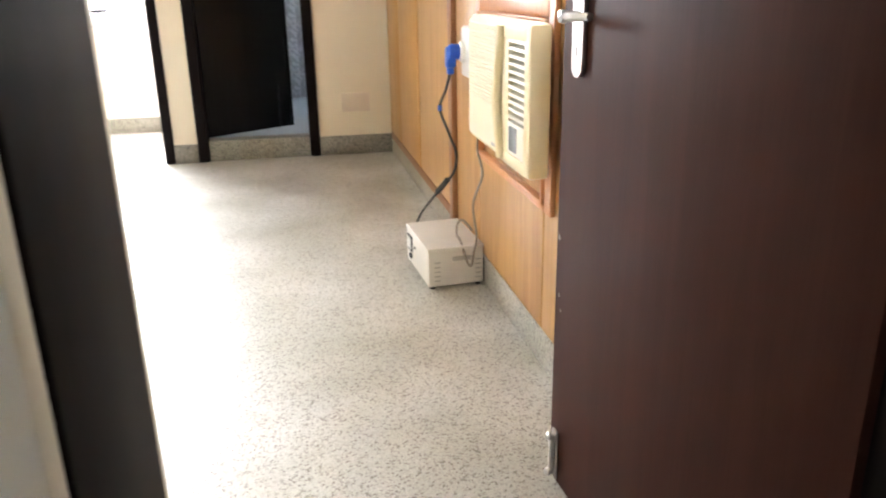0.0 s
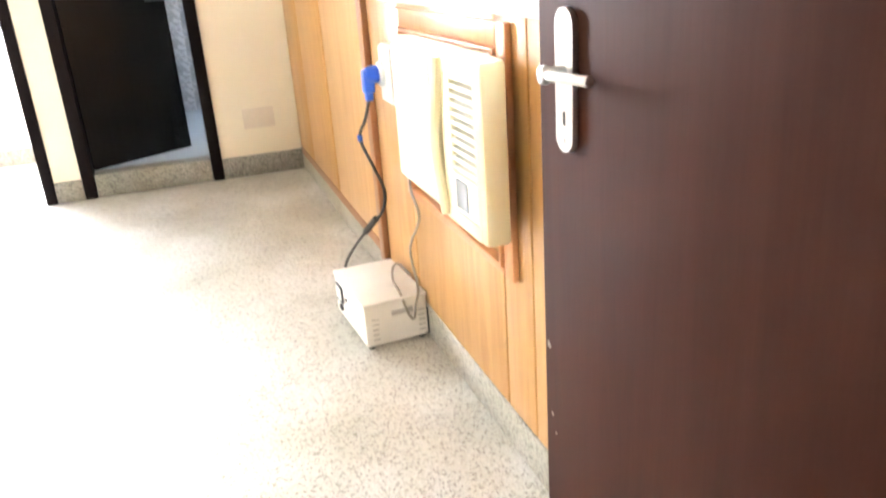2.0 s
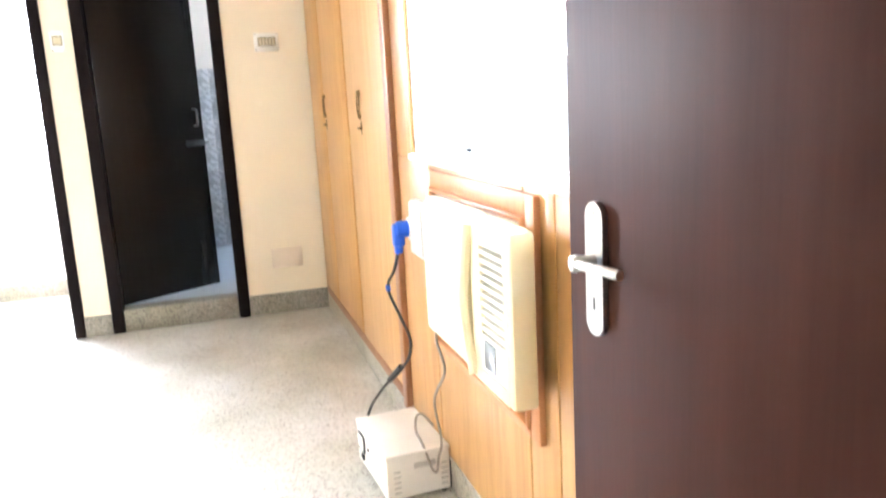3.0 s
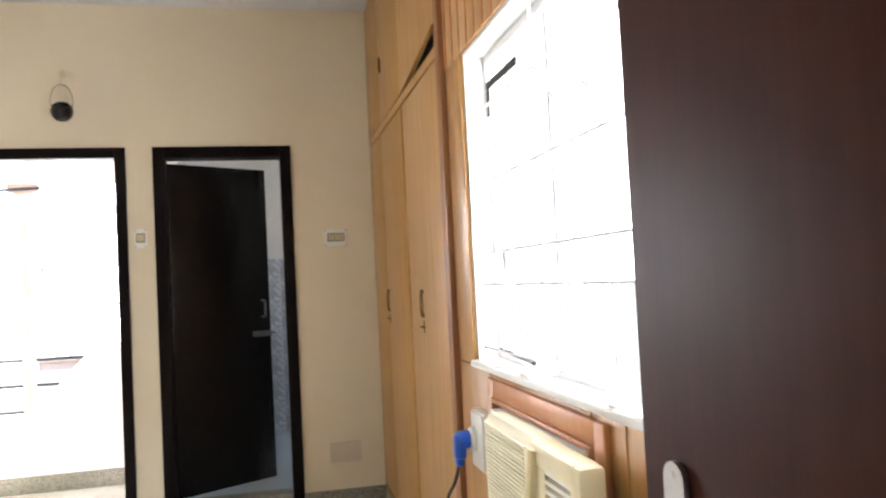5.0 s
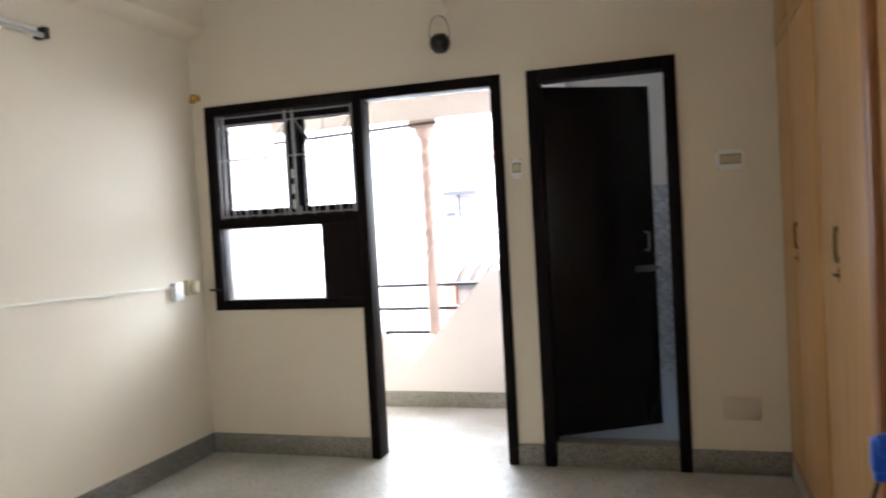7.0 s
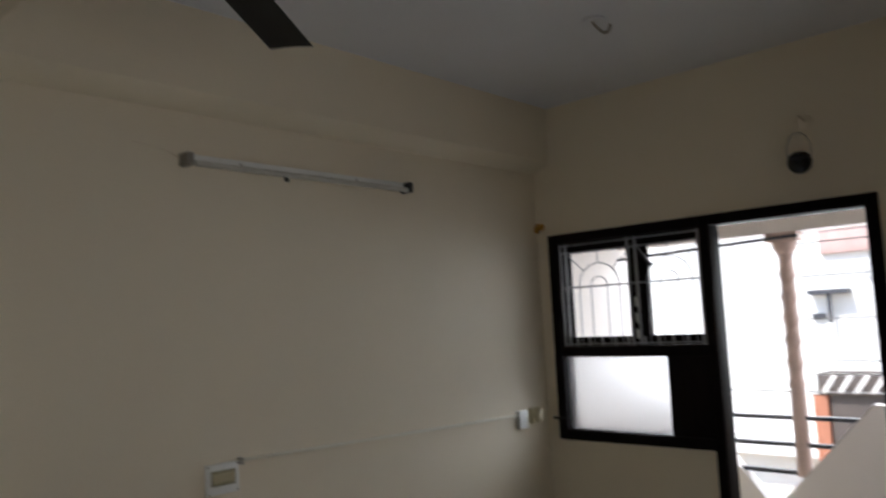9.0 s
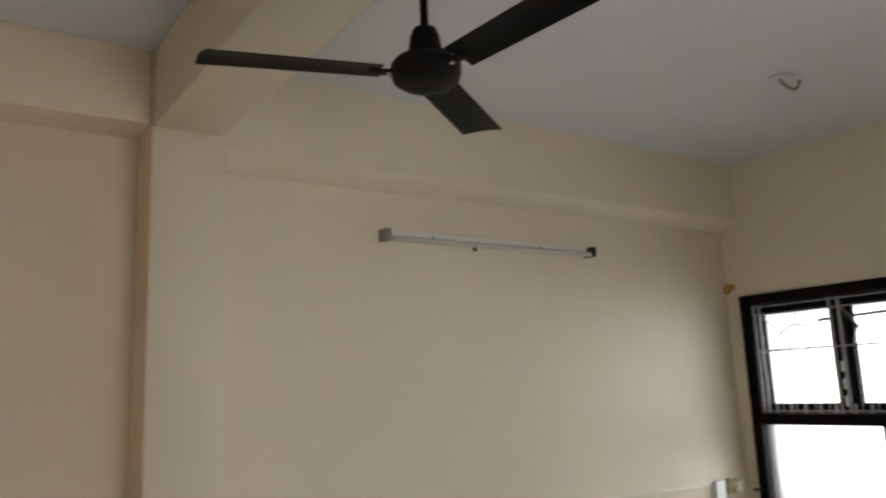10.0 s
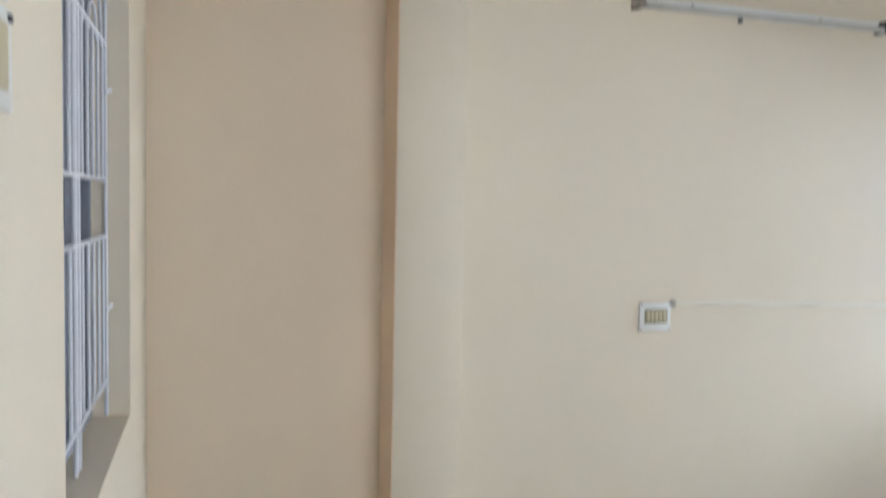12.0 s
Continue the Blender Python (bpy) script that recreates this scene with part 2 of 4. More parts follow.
def box(x0, x1, y0, y1, z0, z1, bevel=0.0, bm=None):
    """A block between the given bounds, with rounded edges where bevel is given."""
    b = bmesh.new()
    bmesh.ops.create_cube(b, size=1.0)
    c = Matrix.Translation(((x0 + x1) / 2, (y0 + y1) / 2, (z0 + z1) / 2)) @ Matrix.Diagonal((abs(x1 - x0), abs(y1 - y0), abs(z1 - z0), 1))
    bmesh.ops.transform(b, matrix=c, verts=b.verts)
    if bevel:
        bmesh.ops.bevel(b, geom=b.edges[:], offset=bevel, segments=2, affect="EDGES", profile=0.5)
    return b if bm is None else join(bm, b)


def join(bm, *others):
    for b in others:
        me = bpy.data.meshes.new("tmp")
        b.to_mesh(me)
        b.free()
        bm.from_mesh(me)
        bpy.data.meshes.remove(me)
    return bm


def lathe(profile, m=Matrix(), seg=24):
    """A turned shape about z from (radius, height) pairs, laid at the pose m."""
    bm = bmesh.new()
    rings = []
    for r, z in profile:
        rings.append([bm.verts.new(m @ Vector((r * math.cos(2 * math.pi * i / seg), r * math.sin(2 * math.pi * i / seg), z))) for i in range(seg)])
    for a, b in zip(rings, rings[1:]):
        for i in range(seg):
            bm.faces.new((a[i], a[(i + 1) % seg], b[(i + 1) % seg], b[i]))
    bm.faces.new(list(reversed(rings[0])))
    bm.faces.new(rings[-1])
    bmesh.ops.recalc_face_normals(bm, faces=bm.faces)
    return bm


def rod(p, q, r, seg=10):
    p, q = Vector(p), Vector(q)
    m = Matrix.Translation(p) @ (q - p).to_track_quat("Z", "Y").to_matrix().to_4x4()
    return lathe([(r, 0), (r, (q - p).length)], m, seg)


def tube(points, r, seg=8, steps=10):
    """A round cable or bar swept smoothly through the points."""
    pts = [Vector(p) for p in points]
    ext = [pts[0] * 2 - pts[1]] + pts + [pts[-1] * 2 - pts[-2]]
    line = []
    for i in range(1, len(ext) - 2):
        a, b, c, d = ext[i - 1:i + 3]
        for s in range(steps):
            t = s / steps
            line.append(0.5 * (2 * b + (c - a) * t + (2 * a - 5 * b + 4 * c - d) * t * t + (3 * b - a - 3 * c + d) * t ** 3))
    line.append(pts[-1])
    bm = bmesh.new()
    rings, up = [], Vector((0.31, 0.17, 0.93)).normalized()
    for i, p in enumerate(line):
        w = (line[min(i + 1, len(line) - 1)] - line[max(i - 1, 0)]).normalized()
        u = (up - w * up.dot(w)).normalized()
        v = w.cross(u)
        up = u
        rings.append([bm.verts.new(p + r * (u * math.cos(2 * math.pi * k / seg) + v * math.sin(2 * math.pi * k / seg))) for k in range(seg)])
    for a, b in zip(rings, rings[1:]):
        for k in range(seg):
            bm.faces.new((a[k], a[(k + 1) % seg], b[(k + 1) % seg], b[k]))
    bm.faces.new(rings[0])
    bm.faces.new(list(reversed(rings[-1])))
    bmesh.ops.recalc_face_normals(bm, faces=bm.faces)
    return bm


def prism(outline, a0, a1, axis="y"):
    """A slab with the given outline, drawn out along one axis. axis y: outline in (x, z); x: in (y, z); z: in (x, y)."""
    bm = bmesh.new()
    put = {"y": lambda p, a: (p[0], a, p[1]), "x": lambda p, a: (a, p[0], p[1]), "z": lambda p, a: (p[0], p[1], a)}[axis]
    lo = [bm.verts.new(put(p, a0)) for p in outline]
    hi = [bm.verts.new(put(p, a1)) for p in outline]
    n = len(outline)
    for i in range(n):
        bm.faces.new((lo[i], lo[(i + 1) % n], hi[(i + 1) % n], hi[i]))
    bm.faces.new(lo)
    bm.faces.new(list(reversed(hi)))
    bmesh.ops.recalc_face_normals(bm, faces=bm.faces)
    return bm


def mesh_of(name, bm, material, smooth=35):
    me = bpy.data.meshes.new(name)
    bm.to_mesh(me)
    bm.free()
    me.materials.append(material)
    if smooth:
        me.shade_smooth()
        me.set_sharp_from_angle(angle=radians(smooth))
    return me


def structure(name, bm, material, label, category):
    ob = new(name, mesh_of(name, bm, material))
    WM[ob.name] = Matrix()
    return tagged(ob, label, category, "", "structure")


def thing(name, at, label, category, group="", kind="", m=None):
    ob = new(name)
    ob.empty_display_size = 0.05
    ob.matrix_world = m if m is not None else pose(*at)
    WM[ob.name] = m if m is not None else pose(*at)
    return tagged(ob, label, category, group, kind)


def part(name, bm, material, parent, label="", smooth=35):
    """One mesh under a thing or a part; its shape is given in the world's coordinates."""
    bm.transform(WM[parent.name].inverted())
    ob = new(name, mesh_of(name, bm, material, smooth))
    ob.parent = parent
    WM[ob.name] = WM[parent.name]
    return tagged(ob, label)


def wall_with_holes(u0, u1, z0, z1, holes, lo, hi, axis):
    """A wall along x (axis y) or along y (axis x), as one mesh, with openings (u0, u1, z0, z1) through it."""
    us = sorted({u0, u1, *[h[0] for h in holes], *[h[1] for h in holes]})
    zs = sorted({z0, z1, *[h[2] for h in holes], *[h[3] for h in holes]})
    bm = bmesh.new()
    solid = lambda i, j: 0 <= i < len(us) - 1 and 0 <= j < len(zs) - 1 and not any(h[0] <= us[i] and us[i + 1] <= h[1] and h[2] <= zs[j] and zs[j + 1] <= h[3] for h in holes)
    at = (lambda u, v, z: (u, v, z)) if axis == "y" else (lambda u, v, z: (v, u, z))
    vs = {}

    def vert(i, k, j):
        if (i, k, j) not in vs:
            vs[i, k, j] = bm.verts.new(at(us[i], (lo, hi)[k], zs[j]))
        return vs[i, k, j]

    for i in range(len(us) - 1):
        for j in range(len(zs) - 1):
            if not solid(i, j):
                continue
            for k in (0, 1):
                bm.faces.new([vert(i, k, j), vert(i + 1, k, j), vert(i + 1, k, j + 1), vert(i, k, j + 1)])
            for di, dj, c in ((-1, 0, ((i, j), (i, j + 1))), (1, 0, ((i + 1, j), (i + 1, j + 1))), (0, -1, ((i, j), (i + 1, j))), (0, 1, ((i, j + 1), (i + 1, j + 1)))):
                if not solid(i + di, j + dj):
                    (a, b), (p, q) = c
                    bm.faces.new([vert(a, 0, b), vert(p, 0, q), vert(p, 1, q), vert(a, 1, b)])
    bmesh.ops.recalc_face_normals(bm, faces=bm.faces)
    return bm


# ---- setting: measures of the room ----
LW, FW, NW, CH = -3.275, 5.0, 0.76, 2.90      # left wall, far wall, near wall, ceiling
RW = -3.36                                    # recessed part of the left wall
COL0, COL1, BF = 1.612, 1.866, -3.145         # column along y, face of column and beams
W0, W1, WZ0, WZ1 = 1.45, 2.83, 1.03, 1.985    # east window
structure("floor", box(-3.6, 0.2, -1.3, 6.35, -0.15, 0.0), FLOOR, "speckled cream terrazzo floor, polished and slightly stained", "floor")
structure("ceiling", box(-3.6, 0.75, -1.3, 7.0, CH, CH + 0.15), CEILING, "flat white distempered ceiling slab", "ceiling")
structure("wall_west", box(LW - 0.25, LW, COL1 - 0.02, FW, 0, CH), PLASTER, "smooth cream painted plaster wall", "wall")
structure("wall_west_recess", box(RW - 0.2, RW, NW - 0.3, COL0 + 0.02, 0, CH), PLASTER_WARM, "set-back cream painted plaster wall beside the column", "wall")
structure("column_west", box(LW - 0.2, BF, COL0, COL1, 0, CH, 0.004), PLASTER, "cream painted plaster column standing proud of the wall", "column")
structure("beam_cross", box(BF + 0.0, 0.0, COL0 + 0.003, COL1 - 0.003, 2.605, CH, 0.004), PLASTER, "cream painted ceiling beam crossing the room from the column", "beam")
structure("beam_west", prism([(LW - 0.1, CH), (LW - 0.1, 2.50), (LW, 2.505), (LW + 0.03, 2.512), (BF - 0.02, 2.545), (BF - 0.006, 2.562), (BF - 0.005, CH)], COL1, FW, "y"), PLASTER, "cream painted beam along the top of the wall", "beam")
# thin sheet added over the column's flank; its orange tint imitates reflected light
structure("column_flank", box(RW, BF - 0.002, COL0 - 0.004, COL0, 0.12, 2.62), PLASTER_WARM_DEEP, "column flank sheet with warm reflected light in its colour", "column")
structure("beam_west_recess", box(RW - 0.1, BF - 0.02, NW, COL0 - 0.004, 2.62, CH, 0.004), PLASTER_WARM, "cream painted beam along the top of the set-back wall", "beam")
structure("wall_north", wall_with_holes(LW - 0.25, 0.6, 0, CH, [(-3.185, -2.22, 0.875, 2.1), (-2.22, -1.36, 0, 2.1), (-1.215, -0.465, 0, 2.1)], FW, FW + 0.12, "y"), PLASTER,
          "cream painted wall with a balcony door, window and bathroom door", "wall")
NEARWIN = (-2.80, -1.80, 0.868, 2.20)
structure("wall_south", wall_with_holes(RW - 0.2, 0.2, 0, CH, [(-0.86, -0.05, 0, 2.12), NEARWIN], 0.52, NW, "y"), PLASTER,
          "cream painted wall with the entrance door and a grilled window", "wall")
structure("wall_east", wall_with_holes(0.52, 3.04, 0, CH, [(W0, W1, WZ0, WZ1)], 0.012, 0.22, "x"), REVEAL, "plastered outer wall behind wooden panelling", "wall")
structure("wall_east_wardrobe_back", box(0.60, 0.75, 3.04, FW + 0.12, 0, CH), REVEAL, "plain wall behind the built-in wardrobe", "wall")
structure("wall_east_return", box(0.22, 0.60, 2.99, 3.04, 0, CH), REVEAL, "plain return wall beside the wardrobe", "wall")

# wooden panelling of the east wall, sheet by sheet
pan = thing("wall_panelling", (0, 1.9, 0.09), "honey-coloured veneer panelling with grooves on the wall", "panelling", "", "structure")
for y0, y1 in ((0.76, 1.50), (1.503, 1.80), (1.806, 1.953), (1.960, 2.662), (2.669, 3.03)):
    part("panel", box(0.0, 0.012, y0, y1, 0.109, WZ0 - 0.012, 0.0015), VENEER, pan)
part("panel", box(0.0, 0.012, 0.76, W0 - 0.01, WZ0 - 0.009, WZ1 + 0.01, 0.0015), VENEER, pan)
part("panel", box(0.0, 0.012, W1 + 0.012, 3.03, WZ0 - 0.009, WZ1 + 0.01, 0.0015), VENEER, pan)
y = 0.77
while y < 3.02:
    part("panel_strip", box(0.001, 0.012, y, min(y + 0.079, 3.03), WZ1 + 0.013, CH - 0.002, 0.0015), VENEER_PALE if int(y * 50) % 2 else VENEER, pan)
    part("batten", box(-0.003, 0.010, min(y + 0.0795, 3.02), min(y + 0.089, 3.03), WZ1 + 0.013, CH - 0.003, 0.002), ORANGE_WOOD, pan)
    y += 0.09
for y in (1.803, 1.9565, 2.6655):
    part("groove", box(0.004, 0.010, y - 0.004, y + 0.004, 0.109, WZ0 - 0.012), LIPPING, pan)

# skirting of grey terrazzo
def skirting(name, *b, mat=GRANITE):
    structure(name, box(*b, 0.004), mat, "grey-green terrazzo skirting along the foot of the wall", "skirting")

skirting("skirting_north_1", LW, -2.165, FW - 0.014, FW, 0, 0.12)
skirting("skirting_north_2", -1.358, -1.217, FW - 0.014, FW, 0, 0.115)
skirting("skirting_north_3", -0.463, 0.0, FW - 0.014, FW, 0, 0.12)
skirting("skirting_west", LW, LW + 0.014, COL1, FW, 0, 0.12)
skirting("skirting_column", BF, BF + 0.012, COL0, COL1, 0, 0.12)
skirting("skirting_recess", RW, RW + 0.014, NW, COL0, 0, 0.12)
skirting("skirting_south", RW, -0.92, NW, NW + 0.014, 0, 0.12)
skirting("skirting_east", -0.003, 0.006, NW, FW - 0.014, 0, 0.108, mat=GRANITE_LIT)

# entrance corridor, closed in; the south wall's unseen hole is added to admit light
structure("corridor_wall_west", box(-2.2, -2.0, -1.3, 0.52, 0, CH), PLASTER, "plain cream corridor wall", "wall")
structure("corridor_wall_south", wall_with_holes(-2.2, 0.6, 0, CH, [(-1.6, -1.3, 1.3, 1.75)], -1.5, -1.3, "y"), PLASTER, "plain cream corridor wall", "wall")
structure("corridor_wall_east", box(0.2, 0.4, -1.3, 0.52, 0, CH), PLASTER, "plain cream corridor wall", "wall")
structure("corridor_wall_link", box(-3.75, -2.0, 0.30, 0.36, 0, CH), SHUTTER_GREY, "blue-grey board behind the window grille", "wall")

# ---- doors and windows ----
def door_frame(name, x0, x1, y0, y1, zt, w, mat, label):
    fr = thing(name, ((x0 + x1) / 2, (y0 + y1) / 2, 0), label, "door frame", "", "structure")
    part("jamb", box(x0, x0 + w, y0, y1, 0, zt, 0.003), mat, fr)
    part("jamb", box(x1 - w, x1, y0, y1, 0, zt, 0.003), mat, fr)
    part("head", box(x0 + w, x1 - w, y0, y1, zt - w, zt, 0.003), mat, fr)
    return fr

bf = door_frame("door_frame_bathroom", -1.216, -0.464, FW - 0.018, FW + 0.11, 2.102, 0.062, FRAME_PAINT, "dark brown painted wooden bathroom door frame")
structure("bathroom_threshold", box(-1.152, -0.528, FW - 0.006, FW + 0.12, 0, 0.128, 0.005), GRANITE, "raised grey terrazzo threshold of the bathroom", "threshold")
gf = door_frame("door_frame_balcony", -2.218, -1.358, FW - 0.018, FW + 0.11, 2.102, 0.056, FRAME_PAINT, "dark brown painted wooden balcony door frame")
ef = thing("door_frame_entrance", (-0.45, 0.6, 0), "dark brown painted wooden entrance door frame", "door frame", "", "structure")
part("jamb", box(-0.865, -0.800, 0.503, 0.735, 0, 2.12, 0.003), FRAME_PAINT, ef)
part("jamb", box(-0.085, -0.045, 0.485, 0.665, 0, 2.12, 0.003), FRAME_PAINT, ef)
part("head", box(-0.80, -0.085, 0.485, 0.665, 2.07, 2.12, 0.003), FRAME_PAINT, ef)
structure("entrance_outer_reveal", box(-0.95, -0.803, 0.47, 0.50, 0, 2.3, 0.003), PLASTER, "cream plaster band beside the entrance door frame", "reveal")
structure("entrance_reveal", box(-0.862, -0.803, 0.738, NW, 0, 2.12), PLASTER, "cream plaster reveal beside the entrance door frame", "reveal")

# bathroom door, ajar into the bathroom
bd = thing("door_bathroom", None, "blackish brown flush bathroom door, standing ajar inwards", "door", "", "structure", pose(-1.15, FW + 0.075, 0.138, 0, 0, 31.0))
M = WM[bd.name]
def local(bm, m): 
    bm.transform(m)
    return bm
part("leaf", local(box(0, 0.625, 0, 0.032, 0, 1.885, 0.003), M), BATH_DOOR, bd)
h = part("pull_handle", local(tube([(0.565, -0.004, 0.98), (0.565, -0.04, 0.985), (0.565, -0.045, 1.03), (0.565, -0.04, 1.075), (0.565, -0.004, 1.08)], 0.007), M), DARK_STEEL, bd, "dull steel pull handle")
l = part("tower_bolt", local(join(box(0.50, 0.622, -0.012, 0, 0.86, 0.895, 0.002), rod((0.49, -0.016, 0.878), (0.64, -0.016, 0.878), 0.006), rod((0.53, -0.016, 0.878), (0.53, -0.04, 0.868), 0.005)), M), DARK_STEEL, bd, "steel sliding bolt")

# entrance door, wide open against the panelled wall
ANG = 93.7
ed = thing("door_entrance", None, "dark brown brush-painted flush entrance door, wide open", "door", "", "structure", pose(-0.100, 0.655, 0.012, 0, 0, ANG))
M = WM[ed.name]
part("leaf", local(box(0, 0.786, -0.034, 0, 0, 2.055, 0.003), M), DOOR_PAINT, ed)
# lock plate with lever, on the face towards the room
HX, HZ = 0.708, 0.957
plate = prism([(HX + 0.021 * math.cos(a) * 1.0, HZ + (0.070 if math.sin(a) >= 0 else -0.070) + 0.021 * math.sin(a)) for a in [2 * math.pi * i / 24 for i in range(24)]], 0.001, 0.009, "y")
lp = part("lock_plate", local(plate, M), STEEL, ed, "polished steel lock plate")
part("lever", local(join(rod((HX, 0.008, HZ + 0.012), (HX, 0.036, HZ + 0.012), 0.009, 14), tube([(HX, 0.036, HZ + 0.012), (HX - 0.03, 0.038, HZ + 0.013), (HX - 0.065, 0.036, HZ + 0.014), (HX - 0.096, 0.033, HZ + 0.014)], 0.0065, 10), lathe([(0.004, 0.029), (0.010, 0.031), (0.012, 0.037), (0.010, 0.043), (0.003, 0.045)], pose(HX, 0, HZ + 0.012, -90, 0, 0), 14)), M), STEEL, lp, "satin steel lever handle")
part("keyhole", local(box(HX - 0.002, HX + 0.002, 0.0085, 0.0098, HZ - 0.055, HZ - 0.038), M), BLACK, lp)
for z in (HZ + 0.076, HZ - 0.076):
    part("screw", local(lathe([(0.004, 0), (0.003, 0.0015)], pose(HX, 0.009, z, -90, 0, 0), 10), M), STEEL, lp)
part("door_stay", local(join(box(0.742, 0.768, 0.0, 0.005, 0.010, 0.125, 0.002), rod((0.755, 0.010, 0.02), (0.755, 0.010, 0.115), 0.006), lathe([(0.008, 0), (0.010, 0.006), (0.006, 0.011)], pose(0.755, 0.012, 0.112, -90, 0, 0), 12), lathe([(0.008, 0), (0.010, 0.006), (0.006, 0.011)], pose(0.755, 0.012, 0.024, -90, 0, 0), 12)), M), STEEL, ed, "small steel bolt near the foot")

for u, z, s in ((0.772, 0.55, 0.006), (0.765, 0.43, 0.004), (0.755, 0.40, 0.003)):
    part("paint_chip", local(prism([(u - s, z), (u - s * 0.2, z - s), (u + s, z - s * 0.3), (u + s * 0.4, z + s * 1.4)], 0.0002, 0.0008, "y"), M), GREY_CABLE, ed)
# balcony window: two casements over a fixed frosted pane and a dark panel
wn_ = thing("window_balcony", (-2.68, FW + 0.05, 0.875), "dark brown wooden window with grille, casements and frosted pane", "window", "", "structure")
Y0, Y1 = FW - 0.018, FW + 0.11
part("window_frame", box(-3.187, -3.13, Y0, Y1, 0.873, 2.102, 0.003), FRAME_PAINT, wn_)
part("window_frame", box(-3.13, -2.22, Y0, Y1, 2.046, 2.102, 0.003), FRAME_PAINT, wn_)
part("window_frame", box(-3.13, -2.22, Y0, Y1, 0.873, 0.932, 0.003), FRAME_PAINT, wn_)
part("window_frame", box(-3.13, -2.22, Y0, Y1, 1.362, 1.42, 0.003), FRAME_PAINT, wn_)
part("mullion", box(-2.655, -2.61, FW + 0.03, Y1, 1.42, 2.046, 0.003), FRAME_PAINT, wn_)
part("panel", box(-2.462, -2.222, FW + 0.0, FW + 0.05, 0.932, 1.362, 0.003), FRAME_PAINT, wn_, "dark painted filling panel")
fp = part("pane", box(-3.13, -2.462, FW + 0.04, FW + 0.045, 0.932, 1.362), FROST, wn_, "frosted glass pane")
fp.visible_shadow = False
for a, b in ((-3.128, -2.657), (-2.608, -2.222)):
    s = part("casement", join(box(a, a + 0.034, FW + 0.06, FW + 0.095, 1.422, 2.044, 0.003), box(b - 0.03, b, FW + 0.06, FW + 0.095, 1.422, 2.044, 0.003), box(a + 0.034, b - 0.03, FW + 0.06, FW + 0.095, 1.422, 1.475, 0.003), box(a + 0.034, b - 0.03, FW + 0.06, FW + 0.095, 1.985, 2.044, 0.003)), FRAME_PAINT, wn_)
    g = part("pane", box(a + 0.034, b - 0.03, FW + 0.075, FW + 0.079, 1.475, 1.985), GLASS, s)
    g.visible_shadow = False
gr = part("grille", join(*[rod((-3.125, FW + 0.018, z), (-2.225, FW + 0.018, z), 0.0045, 8) for z in (1.435, 1.775, 1.985, 2.03)]), GRILLE_GREY, wn_, "grey painted iron grille")
def sunburst(at, c, zs, zt, zb, half, ro, ri, mat, par, r=0.0045):
    """Bars that rise into two concentric arches, with a spoke to the top rod and one to each corner; at(u, z) gives the place."""
    for rad in (ro, ri):
        part("arch", tube([at(c + rad * math.cos(math.pi * k / 10), zs + rad * math.sin(math.pi * k / 10)) for k in range(11)], r, 6, 3), mat, par)
        for sgn in (-1, 1):
            part("bar", rod(at(c + sgn * rad, zb), at(c + sgn * rad, zs), r, 8), mat, par)
    part("spoke", rod(at(c, zs + ro), at(c, zt), r, 6), mat, par)
    for sgn in (-1, 1):
        part("spoke", rod(at(c + sgn * half, zt), at(c + sgn * ro * 0.72, zs + ro * 0.70), r, 6), mat, par)

for cx, hw in ((-2.865, 0.225), (-2.42, 0.185)):
    sunburst(lambda u, z: (u, FW + 0.017, z), cx, 1.775, 1.985, 1.43, hw, 0.135, 0.055, GRILLE_GREY, gr, 0.003)
    for k in range(-2, 3):
        part("lug", box(cx + k * 0.085 - 0.008, cx + k * 0.085 + 0.008, FW + 0.010, FW + 0.016, 1.425, 1.472), GRILLE_GREY, gr)
for x in (-3.118, -3.082, -2.660, -2.612, -2.235):
    part("flat_bar", box(x - 0.008, x + 0.008, FW + 0.006, FW + 0.012, 1.425, 2.04), GRILLE_GREY, gr)
part("window_stay", join(rod((-2.66, FW + 0.05, 1.955), (-2.60, FW + 0.05, 1.94), 0.010, 8), rod((-2.60, FW + 0.05, 1.94), (-2.545, FW + 0.05, 1.865), 0.009, 8)), BLACK, wn_, "dark iron casement stay")
part("slotted_strip", join(*[box(-2.642, -2.626, FW + 0.020, FW + 0.026, z, z + 0.055) for z in (1.46, 1.55, 1.64)]), WHITE_PLASTIC, wn_)
part("window_catch", join(rod((-3.145, FW - 0.02, 1.0), (-3.20, FW - 0.035, 1.0), 0.006), lathe([(0.010, 0), (0.010, 0.015)], pose(-3.20, FW - 0.035, 0.993), 12)), BLACK, wn_)

# east window: white frame, grille outside and a deep plastered reveal
ew = thing("window_east", (0.1, 2.15, WZ0), "white painted sliding window with iron grille in a deep reveal", "window", "", "structure")
part("window_sill", box(-0.014, 0.22, W0 - 0.02, W1 + 0.012, WZ0 - 0.014, WZ0 + 0.006, 0.005), REVEAL, ew, "chipped white stone sill")
for a, b, c, d in ((W0, W0 + 0.018, WZ0 + 0.012, WZ1), (W1 - 0.018, W1, WZ0 + 0.012, WZ1), (W0 + 0.018, W1 - 0.018, WZ1 - 0.03, WZ1), (W0 + 0.018, W1 - 0.018, WZ0 + 0.012, WZ0 + 0.035), (2.318, 2.334, WZ0 + 0.035, WZ1 - 0.03)):
    part("window_frame", box(0.075, 0.11, a, b, c, d, 0.004), GRILLE_WHITE, ew)
